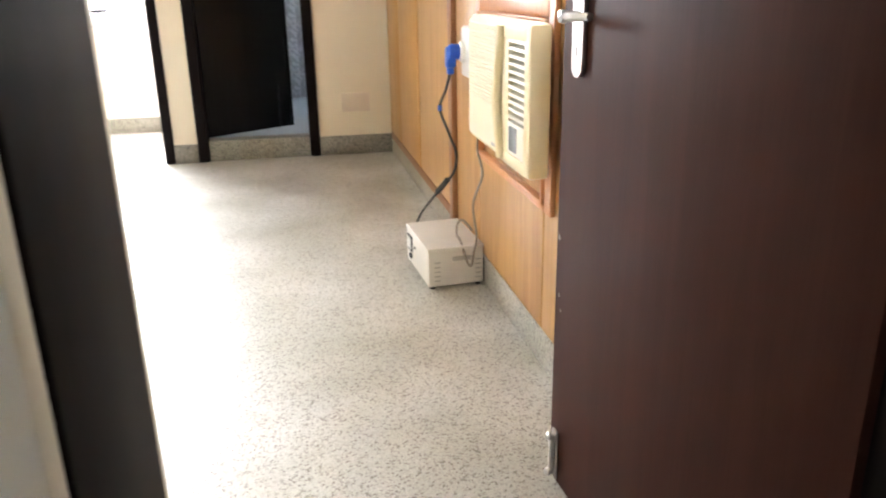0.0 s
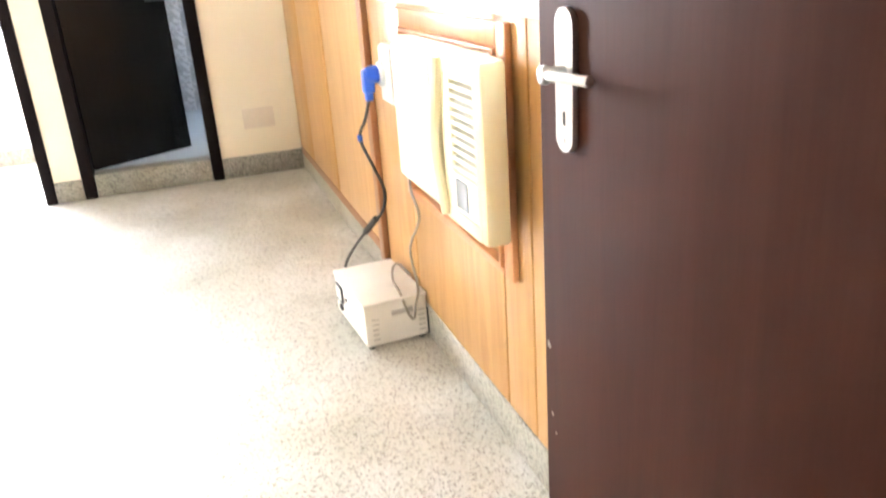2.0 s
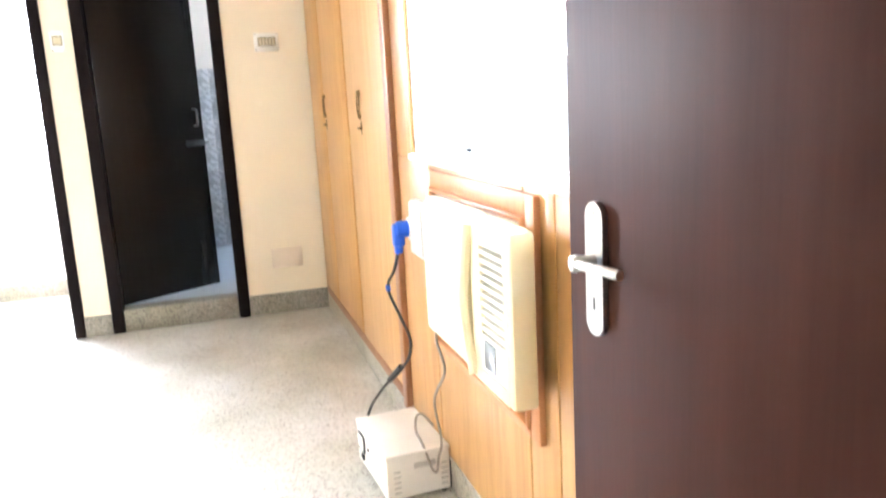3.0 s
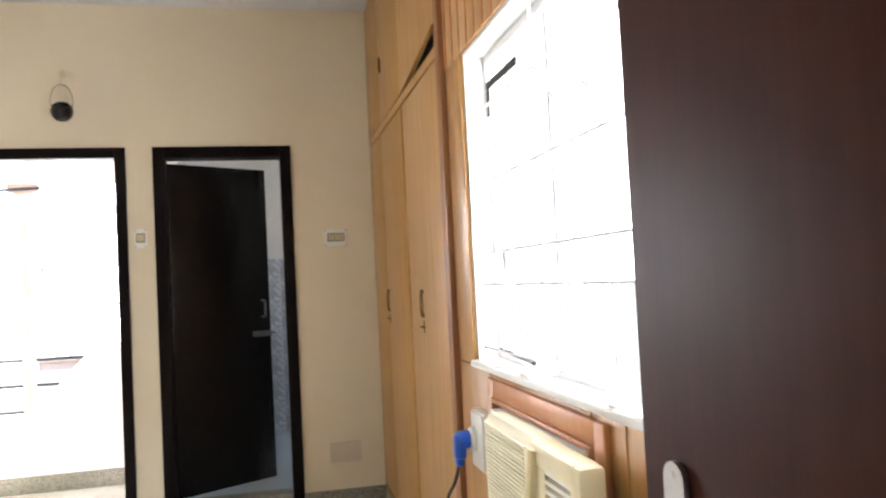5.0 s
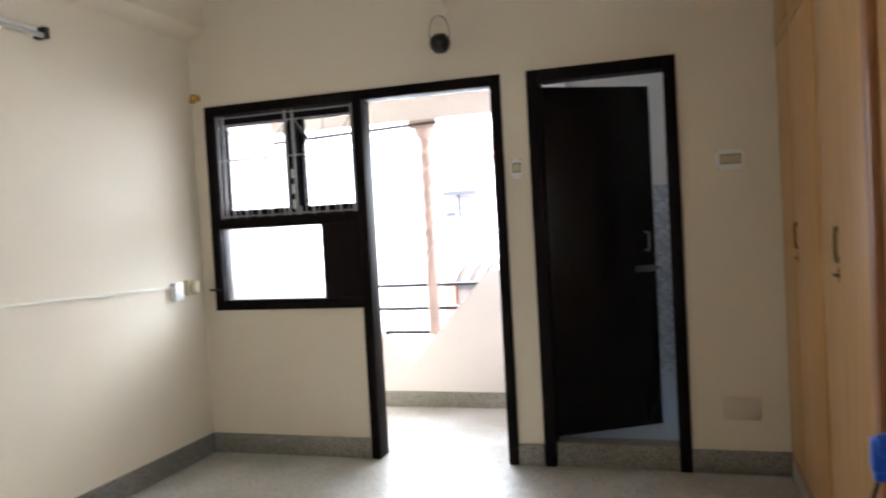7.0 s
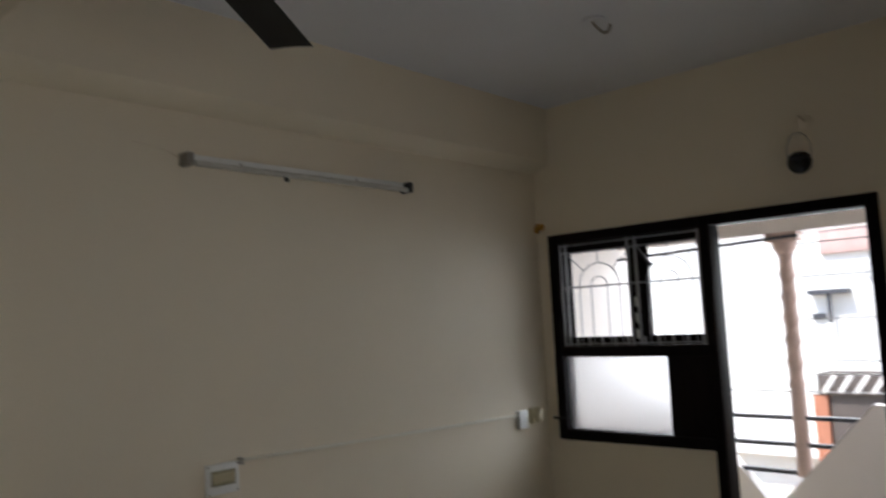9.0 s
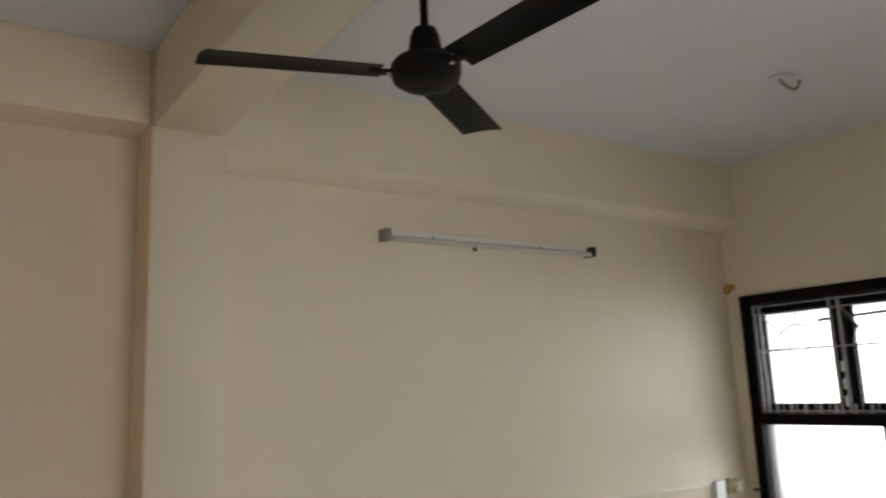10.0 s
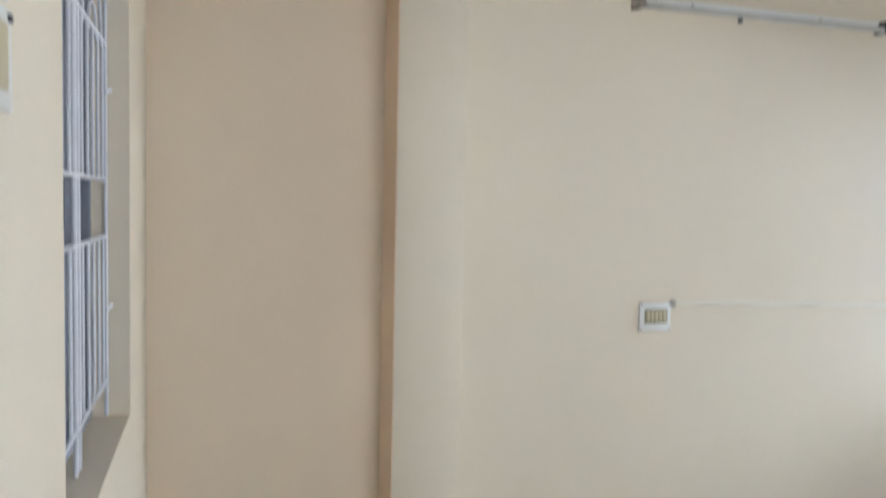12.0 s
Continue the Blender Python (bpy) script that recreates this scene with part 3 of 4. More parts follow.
for a, b in ((W0 + 0.018, 2.318), (2.334, W1 - 0.018)):
    part("glazing_bead", box(0.088, 0.100, b - 0.006 if b < 2.4 else a, b if b < 2.4 else a + 0.006, WZ0 + 0.036, WZ1 - 0.036), GRILLE_GREY, ew)
    g = part("pane", box(0.092, 0.096, a, b, WZ0 + 0.035, WZ1 - 0.03), GLASS, ew)
    g.visible_shadow = False
# two dark strips added as an L, for a dark shape beyond the glass
for q in (box(0.068, 0.074, 2.50, 2.79, 1.868, 1.892, 0.002), box(0.068, 0.074, 2.77, 2.79, 1.785, 1.868, 0.002)):
    part("dark_angle_strip", q, DARK, ew, "dark angled strip in place of something dark outside")
part("sash_rail", box(0.078, 0.106, 2.60, 2.625, WZ0 + 0.036, WZ1 - 0.032, 0.003), GRILLE_WHITE, ew)
eg = part("grille", join(*[rod((0.032, W0 + 0.002, z), (0.032, W1 - 0.002, z), 0.004, 8) for z in (WZ0 + 0.045, 1.268, 1.362, 1.575, 1.795)]), GRILLE_WHITE, ew, "pale painted iron grille")
for cy in (1.72, 2.02, 2.54):
    if cy > 1.8:
        sunburst(lambda u, z: (0.032, u, z), cy, 1.575, 1.795, 1.362, 0.24, 0.115, 0.045, GRILLE_WHITE, eg, 0.0038)
    for k in range(-2, 3):
        part("bar", rod((0.032, cy + k * 0.085, WZ0 + 0.045), (0.032, cy + k * 0.085, 1.268), 0.0045, 8), GRILLE_WHITE, eg)
for y in (W0 + 0.02, 2.275, W1 - 0.02):
    part("upright", rod((0.032, y, WZ0 + 0.007), (0.032, y, WZ1 - 0.004), 0.005, 8), GRILLE_WHITE, eg)
part("window_catch", join(box(0.056, 0.074, 2.66, 2.676, 1.31, 1.42, 0.002), rod((0.05, 2.668, 1.40), (0.066, 2.668, 1.40), 0.006)), GRILLE_GREY, ew, "dark sash pull")
part("window_catch", box(0.060, 0.074, 2.318, 2.330, 1.42, 1.53, 0.002), GRILLE_GREY, ew, "dark sash pull")
part("stay_bar", rod((0.035, 2.66, WZ0 + 0.05), (0.035, 2.38, WZ0 + 0.035), 0.006), RAIL_PAINT, ew)

rnd = random.Random(5)
for y, h in ((2.47, 0.085), (2.33, 0.055)):
    bag = thing("plastic_bag", (0.055, y, WZ0 + 0.006), "crumpled translucent plastic bag on the window sill", "plastic bag")
    film = bmesh.new()
    bmesh.ops.create_icosphere(film, subdivisions=3, radius=1.0)
    for v in film.verts:
        k = 1 + rnd.uniform(-0.22, 0.22)
        v.co = Vector((0.055 + 0.016 * k * v.co.x, y + 0.055 * k * v.co.y, WZ0 + 0.008 + h * 0.5 * (1 + v.co.z) * (1 + 0.4 * (k - 1))))
    part("film", film, BAG, bag)
for i in range(9):
    y, w = W0 + 0.12 + i * 0.14 + rnd.uniform(-0.05, 0.05), rnd.uniform(0.02, 0.06)
    ch = thing("plaster_chip", (0.01, y, WZ0 + 0.006), "small flake of fallen white plaster on the sill", "debris", "plaster flakes on the sill")
    part("flake", prism([(-0.008, y - w / 2), (0.004, y - w * 0.6), (0.016, y + w * 0.1), (0.006, y + w / 2), (-0.006, y + w * 0.3)], WZ0 + 0.0062, WZ0 + 0.010 + rnd.uniform(0, 0.006), "z"), REVEAL, ch)

# near window with white grille over blue-grey shutters
a, b, c, d = NEARWIN
nw_ = thing("window_south", ((a + b) / 2, 0.65, c), "grey shuttered window behind a white iron grille", "window", "", "structure")
for x0, x1 in ((a + 0.02, (a + b) / 2 - 0.01), ((a + b) / 2 + 0.01, b - 0.02)):
    s = part("shutter", wall_with_holes(x0, x1, c + 0.02, d - 0.02, [(x0 + 0.14, x1 - 0.10, 1.40, 1.52)], 0.60, 0.62, "y"), SHUTTER_GREY, nw_)
part("window_frame", join(box(a, a + 0.03, 0.58, 0.66, c, d), box(b - 0.03, b, 0.58, 0.66, c, d), box(a + 0.03, b - 0.03, 0.58, 0.66, d - 0.03, d), box(a + 0.03, b - 0.03, 0.58, 0.66, c, c + 0.03)), SHUTTER_GREY, nw_)
for x0, x1, mat in ((-2.74, -2.50, SHUTTER_GREY), (-2.30, -1.98, DARK_GREEN)):
    part("pane", box(x0, x1, 0.590, 0.596, 1.36, 1.54), mat, nw_)
ng = part("grille", join(*[rod((a + 0.01, 0.70, z), (b - 0.01, 0.70, z), 0.0055, 8) for z in (0.97, 1.377, 1.53, 1.90, 2.12)]), GRILLE_WHITE, nw_, "white painted iron grille")
for cx in (a + 0.25, b - 0.25):
    for k in range(-2, 3):
        x = cx + k * 0.085
        part("bar", rod((x, 0.70, 0.97), (x, 0.70, 1.377), 0.004, 8), GRILLE_WHITE, ng)
        part("bar", rod((x, 0.70, 1.53), (x, 0.70, 1.90), 0.004, 8), GRILLE_WHITE, ng)
    sunburst(lambda u, z: (u, 0.70, z), cx, 1.90, 2.12, 1.90 - 0.02, 0.23, 0.15, 0.06, GRILLE_WHITE, ng, 0.004)
for x in (a + 0.02, (a + b) / 2 - 0.022, (a + b) / 2 + 0.022, b - 0.02):
    part("upright", rod((x, 0.70, c + 0.003), (x, 0.70, d - 0.003), 0.0055, 8), GRILLE_WHITE, ng)
for z in (1.18, 1.78):
    part("wall_lug", rod((a - 0.004, 0.712, z), (a + 0.03, 0.70, z - 0.01), 0.006, 8), GRILLE_WHITE, ng)

# ---- built-in wardrobe ----
wd = thing("wardrobe", (0.3, 4.0, 0.09), "honey veneer built-in wardrobe with loft doors, one loft door ajar", "wardrobe")
part("carcass", join(box(0.02, 0.58, 3.045, 3.065, 0.09, CH - 0.004), box(0.02, 0.58, FW - 0.03, FW - 0.004, 0.09, CH - 0.004), box(0.02, 0.58, 3.065, FW - 0.03, 0.09, 0.11), box(0.02, 0.58, 3.065, FW - 0.03, 2.09, 2.12), box(0.56, 0.58, 3.065, FW - 0.03, 0.11, 2.09), box(0.56, 0.58, 3.065, FW - 0.03, 2.12, CH - 0.02)), VENEER, wd)
part("corner_post", box(-0.022, 0.018, 3.032, 3.092, 0.092, CH - 0.003, 0.006), LIPPING, wd, "brown wooden corner post")
part("plinth_rail", box(-0.004, 0.018, 3.094, FW - 0.015, 0.093, 0.135, 0.003), LIPPING, wd, "brown wooden bottom rail")
part("loft_rail", box(-0.004, 0.018, 3.094, FW - 0.015, 2.085, 2.125, 0.003), VENEER, wd)
DOORS = ((3.098, 3.862, 0.0), (3.908, 4.541, 0.0), (4.551, 4.985, 0.0))
for y in (3.095, 3.866, 3.904, 4.546, 4.988):
    part("gap_shadow_strip", box(0.0165, 0.0195, y - 0.008, y + 0.008, 0.138, CH - 0.02), LIPPING, wd)
for z in (2.0805, 2.1295):
    part("gap_shadow_strip", box(0.0165, 0.0195, 3.095, 4.99, z - 0.007, z + 0.007), LIPPING, wd)
part("stile", box(0.0, 0.016, 3.870, 3.900, 0.138, 2.082, 0.002), VENEER, wd)
def ring_handle(y, z, par):
    h = part("handle", join(tube([(-0.012, y + 0.022 * math.sin(t), z + 0.035 + 0.045 * math.cos(t)) for t in [2 * math.pi * k / 12 for k in range(13)]], 0.003, 6, 3), lathe([(0.012, 0), (0.010, 0.008), (0.004, 0.014)], pose(-0.002, y, z + 0.082, 0, -90, 0), 12), lathe([(0.012, 0), (0.010, 0.008), (0.004, 0.014)], pose(-0.002, y, z - 0.012, 0, -90, 0), 12)), DARK_BRASS, par, "darkened brass ring pull")
    part("key_plate", join(box(-0.005, 0.0, y - 0.012, y + 0.012, z - 0.085, z - 0.035, 0.002), box(-0.018, -0.004, y - 0.026, y + 0.026, z - 0.064, z - 0.056, 0.002)), DARK_BRASS, par, "darkened brass key plate with key")
for k, (y0, y1, _) in enumerate(DOORS):
    dr = part("door", box(-0.003, 0.016, y0, y1, 0.138, 2.076, 0.002), VENEER_PALE if k == 0 else VENEER, wd)
    if k < 2:
        ring_handle((3.60, 4.50)[k], 1.16, dr)
for k, (y0, y1) in enumerate(((3.905, 4.545), (4.551, 4.985))):
    part("loft_door", box(-0.003, 0.016, y0, y1, 2.134, CH - 0.01, 0.002), VENEER, wd)
    if k == 0:
        part("loft_handle", tube([(-0.010, 4.44 + 0.018 * math.sin(t), 2.42 + 0.04 * math.cos(t)) for t in [2 * math.pi * q / 12 for q in range(13)]], 0.0035, 6, 3), DARK_BRASS, wd, "darkened brass ring pull")
# the loft door that has dropped on its hinge leaves a wedge-shaped gap below
part("loft_door", prism([(3.097, 2.215), (3.865, 2.130), (3.900, 2.130), (3.900, CH - 0.01), (3.097, CH - 0.01)], -0.006, 0.012, "x"), VENEER, wd, "sagging loft door, ajar")
# dark sheet added behind the gap, in place of the loft's inner shade
part("loft_gap_shade", box(0.05, 0.06, 3.10, 3.90, 2.125, 2.30), DARK, wd)

# ---- air conditioner in its moulded frame ----
A0, A1, AZ0, AZ1, AX = 1.790, 2.405, 0.583, 0.948, -0.098
fm = thing("window_frame_moulding", (0, 2.2, 0.46), "orange-brown stepped wooden moulding round the air conditioner", "moulding")
for o, w, xx in ((0.0, 0.050, -0.016), (0.050, 0.012, -0.024)):
    F0, F1, G0, G1 = 1.868 + o, 2.655 - o, 0.462 + o * 0.4, 1.003 - o
    part("moulding", box(xx, 0.0, F0, F0 + w, G0, G1, 0.004), ORANGE_WOOD, fm)
    part("moulding", box(xx, 0.0, F1 - w, F1, G0, G1, 0.004), ORANGE_WOOD, fm)
    part("moulding", box(xx, 0.0, F0 + w, F1 - w, G1 - w, G1, 0.004), ORANGE_WOOD, fm)
    part("moulding", box(xx, 0.0, F0 + w, F1 - w, G0, G0 + min(w, 0.02), 0.004), ORANGE_WOOD, fm)
ac = thing("air_conditioner", (-0.05, 2.1, AZ0), "aged cream plastic window air conditioner with white louvres", "air conditioner")
part("chassis", box(AX + 0.045, 0.010, 1.93, 2.50, 0.578, 0.940, 0.003), WHITE_PLASTIC, ac, "grey-white metal casing")
V0, V1 = 1.826, 1.985
bodyA = prism([(AX + 0.052, AZ0), (AX + 0.012, AZ0 + 0.0), (AX, AZ0 + 0.016), (AX, AZ1 - 0.02), (AX + 0.016, AZ1), (AX + 0.052, AZ1)], 2.045, A1, "y")
part("front_panel", bodyA, AC_PALE, ac)
for i in range(22):
    z = AZ0 + 0.135 + i * 0.0098
    part("intake_rib", box(AX - 0.004, AX + 0.001, 2.10, 2.385, z, z + 0.0045, 0.001), AC_PALE, ac)
part("front_panel", box(AX - 0.004, AX + 0.052, A0, V0, AZ0, AZ1, 0.012), AC_CREAM, ac)
part("front_panel", box(AX - 0.004, AX + 0.052, V0 - 0.006, 2.06, AZ1 - 0.045, AZ1, 0.008), AC_CREAM, ac)
part("front_panel", box(AX - 0.004, AX + 0.052, V0 - 0.006, 2.06, AZ0, AZ0 + 0.035, 0.008), AC_CREAM, ac)
part("bowed_rib", tube([(AX - 0.002, 2.02 , AZ1 - 0.01), (AX - 0.006, 2.05, 0.80), (AX - 0.006, 2.055, 0.72), (AX - 0.002, 2.02, AZ0 + 0.01)], 0.016, 10), AC_CREAM, ac)
part("vent_box", box(AX + 0.030, AX + 0.05, V0, 2.05, AZ0 + 0.03, AZ1 - 0.04), DARK, ac)
part("vent_frame", box(AX - 0.002, AX + 0.03, 1.972, 2.03, AZ0 + 0.03, AZ1 - 0.04, 0.003), AC_CREAM, ac)
part("vent_frame", box(AX - 0.002, AX + 0.03, V0 - 0.004, V0 + 0.012, AZ0 + 0.03, AZ1 - 0.04, 0.003), AC_CREAM, ac)
for i in range(11):
    z = AZ0 + 0.126 + i * 0.0188
    lv = prism([(AX - 0.001, z), (AX + 0.024, z + 0.009), (AX + 0.025, z + 0.012), (AX + 0.0, z + 0.0075)], V0 + 0.01, 1.975, "y")
    part("louvre", lv, AC_WHITE, ac)
cp = part("control_panel", box(AX - 0.002, AX + 0.030, V0 + 0.010, 1.975, AZ0 + 0.035, AZ0 + 0.118, 0.003), AC_WHITE, ac)
part("display_window", box(AX - 0.004, AX, V0 + 0.065, 1.955, AZ0 + 0.045, AZ0 + 0.108, 0.001), METER, cp, "grey display cover")
part("badge", box(AX - 0.0012, AX + 0.002, 2.10, 2.14, AZ0 + 0.022, AZ0 + 0.030), MARK, ac)
part("clip", box(-0.03, -0.016, 1.905, 1.928, AZ0 - 0.01, AZ0 + 0.02, 0.002), BLACK, ac)

# ---- power outlet, plug and cables ----
so = thing("power_outlet", (0, 2.875, 0.71), "white surface-mounted power outlet box on the panelling", "outlet")
part("back_box", box(-0.028, 0.0, 2.668, 2.80, 0.722, 0.895, 0.005), WHITE_PLASTIC, so)
part("face_plate", box(-0.034, -0.028, 2.672, 2.796, 0.727, 0.890, 0.003), WHITE_PLASTIC, so)
part("rim", lathe([(0.036, 0), (0.036, 0.012), (0.030, 0.016), (0.004, 0.016)], pose(-0.034, 2.762, 0.81, 0, -90, 0), 24), WHITE_PLASTIC, so)
pl = thing("power_plug", (-0.07, 2.765, 0.78), "bright blue heavy-duty plug with black cable", "plug")
part("plug_body", join(lathe([(0.026, 0), (0.028, 0.015), (0.024, 0.035), (0.012, 0.045)], pose(-0.0505, 2.762, 0.81, 0, -90, 0), 18), box(-0.098, -0.062, 2.746, 2.784, 0.755, 0.828, 0.009), box(-0.092, -0.068, 2.757, 2.785, 0.732, 0.764, 0.006)), BLUE, pl)
BOXZ = 0.152
cable = [(-0.080, 2.778, 0.735), (-0.088, 2.82, 0.67), (-0.098, 2.882, 0.596), (-0.080, 2.806, 0.515), (-0.060, 2.776, 0.443), (-0.066, 2.80, 0.37), (-0.092, 2.87, 0.305), (-0.135, 2.935, 0.225), (-0.175, 2.945, 0.165), (-0.19, 2.942, 0.11), (-0.185, 2.925, 0.085)]
part("cable", tube(cable, 0.0052, 8, 8), BLACK, pl, "black cable")
part("cable_band", rod((-0.098, 2.878, 0.588), (-0.098, 2.882, 0.608), 0.0085), BLUE, pl, "blue tape band")
part("cable_tie", rod((-0.080, 2.845, 0.332), (-0.110, 2.90, 0.272), 0.011), BLACK, pl)

# ---- voltage stabiliser on the floor ----
ST = pose(-0.120, 2.744, 0.0, 0, 0, 4.0)
sb = thing("voltage_stabiliser", None, "off-white metal voltage stabiliser box standing on the floor", "stabiliser", "", "", ST)
def loc(bm):
    bm.transform(ST)
    return bm
SX, SY = 0.102, 0.166
part("case", loc(box(-SX, SX, -SY, SY, 0.010, BOXZ, 0.004)), BOX_PAINT, sb)
part("lid", loc(box(-SX - 0.002, SX + 0.002, -SY - 0.002, SY + 0.002, 0.142, BOXZ + 0.003, 0.003)), BOX_PAINT, sb)
for sx in (-1, 1):
    for sy in (-1, 1):
        part("foot", loc(lathe([(0.011, 0), (0.012, 0.010)], pose(sx * 0.085, sy * 0.15, 0), 12)), BLACK, sb)
part("meter", loc(box(-SX - 0.005, -SX + 0.002, 0.075, 0.145, 0.062, 0.122, 0.002)), BLACK, sb, "black framed meter")
part("meter_face", loc(box(-SX - 0.007, -SX, 0.082, 0.138, 0.072, 0.116, 0.001)), WHITE_PLASTIC, sb, "white meter dial")
part("switch", loc(box(-SX - 0.007, -SX, 0.085, 0.115, 0.036, 0.052, 0.001)), BLACK, sb)
part("indicator", loc(lathe([(0.006, 0), (0.005, 0.004)], pose(-SX, 0.035, 0.095, 0, -90, 0), 12)), BLACK, sb)
part("grip_recess", loc(box(-0.015, 0.055, -SY - 0.003, -SY + 0.004, 0.100, 0.118, 0.001)), MARK, sb, "recessed grip")
part("grip_lip", loc(box(-0.016, 0.056, -SY - 0.006, -SY, 0.097, 0.102, 0.001)), BOX_PAINT, sb)
for side in (-0.08, 0.072):
    for i in range(5):
        part("vent_slot", loc(box(side, side + 0.022, -SY - 0.0015, -SY + 0.002, 0.03 + i * 0.017, 0.034 + i * 0.017)), MARK, sb)
part("side_bracket", loc(box(SX, SX + 0.004, -SY, SY, 0.010, 0.10)), BLACK, sb)
gc = thing("grey_cable", (-0.03, 2.6, 0.15), "thin grey cable looping from the air conditioner to the stabiliser", "cable")
part("cable", tube([(-0.035, 2.545, 0.58), (-0.035, 2.555, 0.50), (-0.035, 2.49, 0.43), (-0.04, 2.60, 0.30), (-0.045, 2.53, 0.20), (-0.05, 2.556, 0.13), (-0.056, 2.562, 0.085), (-0.072, 2.562, 0.10), (-0.086, 2.60, 0.163), (-0.080, 2.70, 0.164), (-0.060, 2.76, 0.185), (-0.045, 2.735, 0.20), (-0.020, 2.70, 0.17)], 0.0042, 8, 8), GREY_CABLE, gc)
# ---- things on the north wall ----
def switch_board(name, axis, u0, u1, z0, z1, at, n, label, sign):
    ob = thing(name, (at, (u0 + u1) / 2, z0) if axis == "x" else ((u0 + u1) / 2, at, z0), label, "switchboard", "switchboards")
    def slab(a, b, c, d, t0, t1, bev):
        lo, hi = sorted((at + sign * t0, at + sign * t1))
        return box(lo, hi, a, b, c, d, bev) if axis == "x" else box(a, b, lo, hi, c, d, bev)
    part("base_plate", slab(u0, u1, z0, z1, 0, 0.012, 0.003), WHITE_PLASTIC, ob)
    w = (u1 - u0)
    part("inset", slab(u0 + w * 0.15, u1 - w * 0.12, z0 + (z1 - z0) * 0.28, z1 - (z1 - z0) * 0.22, 0.012, 0.015, 0.001), OLIVE, ob, "darkened olive inset")
    a, b = u0 + w * 0.19, u1 - w * 0.16
    for i in range(n):
        s = (b - a) / n
        part("switch", slab(a + i * s + 0.0035, a + (i + 1) * s - 0.0035, z0 + (z1 - z0) * 0.36, z1 - (z1 - z0) * 0.30, 0.015, 0.020, 0.0015), IVORY, ob)
    for u in (u0 + 0.008, u1 - 0.008):
        for z in (z0 + 0.008, z1 - 0.008):
            part("screw", slab(u - 0.003, u + 0.003, z - 0.003, z + 0.003, 0.012, 0.0135, 0), DARK_BRASS, ob)
    return ob

switch_board("switchboard", "y", -0.296, -0.160, 1.512, 1.612, FW, 5, "white switchboard with a row of ivory switches on cream wall", -1)
switch_board("switchboard", "x", 2.678, 2.826, 0.972, 1.092, LW, 5, "white switchboard with yellowed switches on cream wall", 1)
s3 = switch_board("switchboard", "y", -1.325, -1.258, 1.545, 1.650, FW, 1, "single switch plate between the two doors", -1)
pt = thing("blank_plate", (-0.222, FW, 0.27), "blank wall box cover painted over in cream", "cover plate")
part("plate", box(-0.312, -0.135, FW - 0.007, FW, 0.272, 0.388, 0.002), SWITCH_PATCH, pt)

# glass wall lamp over the balcony door
wl = thing("wall_lamp", (-1.64, FW, 2.42), "wall lamp with clear glass shade and dark bulb cap", "wall lamp")
part("wall_plate", lathe([(0.035, 0), (0.033, 0.01), (0.012, 0.018)], pose(-1.64, FW, 2.49, 90, 0, 0), 20), PLASTER, wl)
part("arm", tube([(-1.64, FW - 0.01, 2.49), (-1.64, FW - 0.09, 2.505), (-1.64, FW - 0.135, 2.47), (-1.64, FW - 0.135, 2.40)], 0.004), PLASTER, wl)
shade = lathe([(0.018, 0.125), (0.040, 0.108), (0.054, 0.07), (0.056, 0.03), (0.050, 0.0), (0.047, 0.0), (0.053, 0.030), (0.051, 0.069), (0.037, 0.105), (0.016, 0.121)], pose(-1.64, FW - 0.135, 2.29), 28)
part("shade", shade, GLASS, wl, "clear glass shade")
part("globe", lathe([(0.005, -0.056), (0.03, -0.049), (0.05, -0.028), (0.057, 0.0), (0.05, 0.026), (0.03, 0.045), (0.01, 0.05)], pose(-1.64, FW - 0.135, 2.275), 28), GLOSS_BLACK, wl, "dark round globe")

# brass lamp holder in the corner
lh = thing("lamp_holder", (-3.225, FW, 2.16), "small brass lamp holder without a bulb in the corner", "lamp holder")
part("rose", lathe([(0.022, 0), (0.020, 0.012), (0.010, 0.020)], pose(-3.235, FW, 2.165, 90, 0, 0), 18), BRASS, lh)
part("stem", tube([(-3.235, FW - 0.015, 2.165), (-3.232, FW - 0.05, 2.18), (-3.225, FW - 0.075, 2.165)], 0.007), BRASS, lh)
part("socket", lathe([(0.010, 0), (0.019, 0.008), (0.020, 0.04), (0.015, 0.045)], pose(-3.222, FW - 0.078, 2.12, 0, 15, 0), 18), BRASS, lh)

# ---- west wall: tube light, cable casing, corner outlet ----
tl = thing("tube_light", (LW, 3.23, 2.29), "switched-off fluorescent tube batten, white, with worn end caps", "tube light")
part("batten", box(LW, LW + 0.028, 2.60, 3.855, 2.298, 2.332, 0.004), WHITE_PLASTIC, tl)
part("tube", rod((LW + 0.052, 2.635, 2.290), (LW + 0.052, 3.825, 2.290), 0.0125, 16), TUBE_GLASS, tl, "dusty grey-white glass tube")
for y in (2.603, 3.828):
    part("end_cap", box(LW + 0.0, LW + 0.068, y - 0.010, y + 0.022, 2.278, 2.330, 0.005), GREY_CABLE if y < 3 else BLACK, tl, "darkened end holder")
part("starter", lathe([(0.010, 0), (0.010, 0.028)], pose(LW + 0.02, 3.10, 2.268), 14), BLACK, tl)
for y in (2.86, 3.50):
    part("clip", box(LW + 0.027, LW + 0.032, y - 0.006, y + 0.006, 2.292, 2.318), MARK, tl)
part("wire", tube([(LW + 0.004, 2.595, 2.315), (LW + 0.003, 2.52, 2.345), (LW + 0.003, 2.40, 2.36)], 0.003, 6), PLASTER, tl)
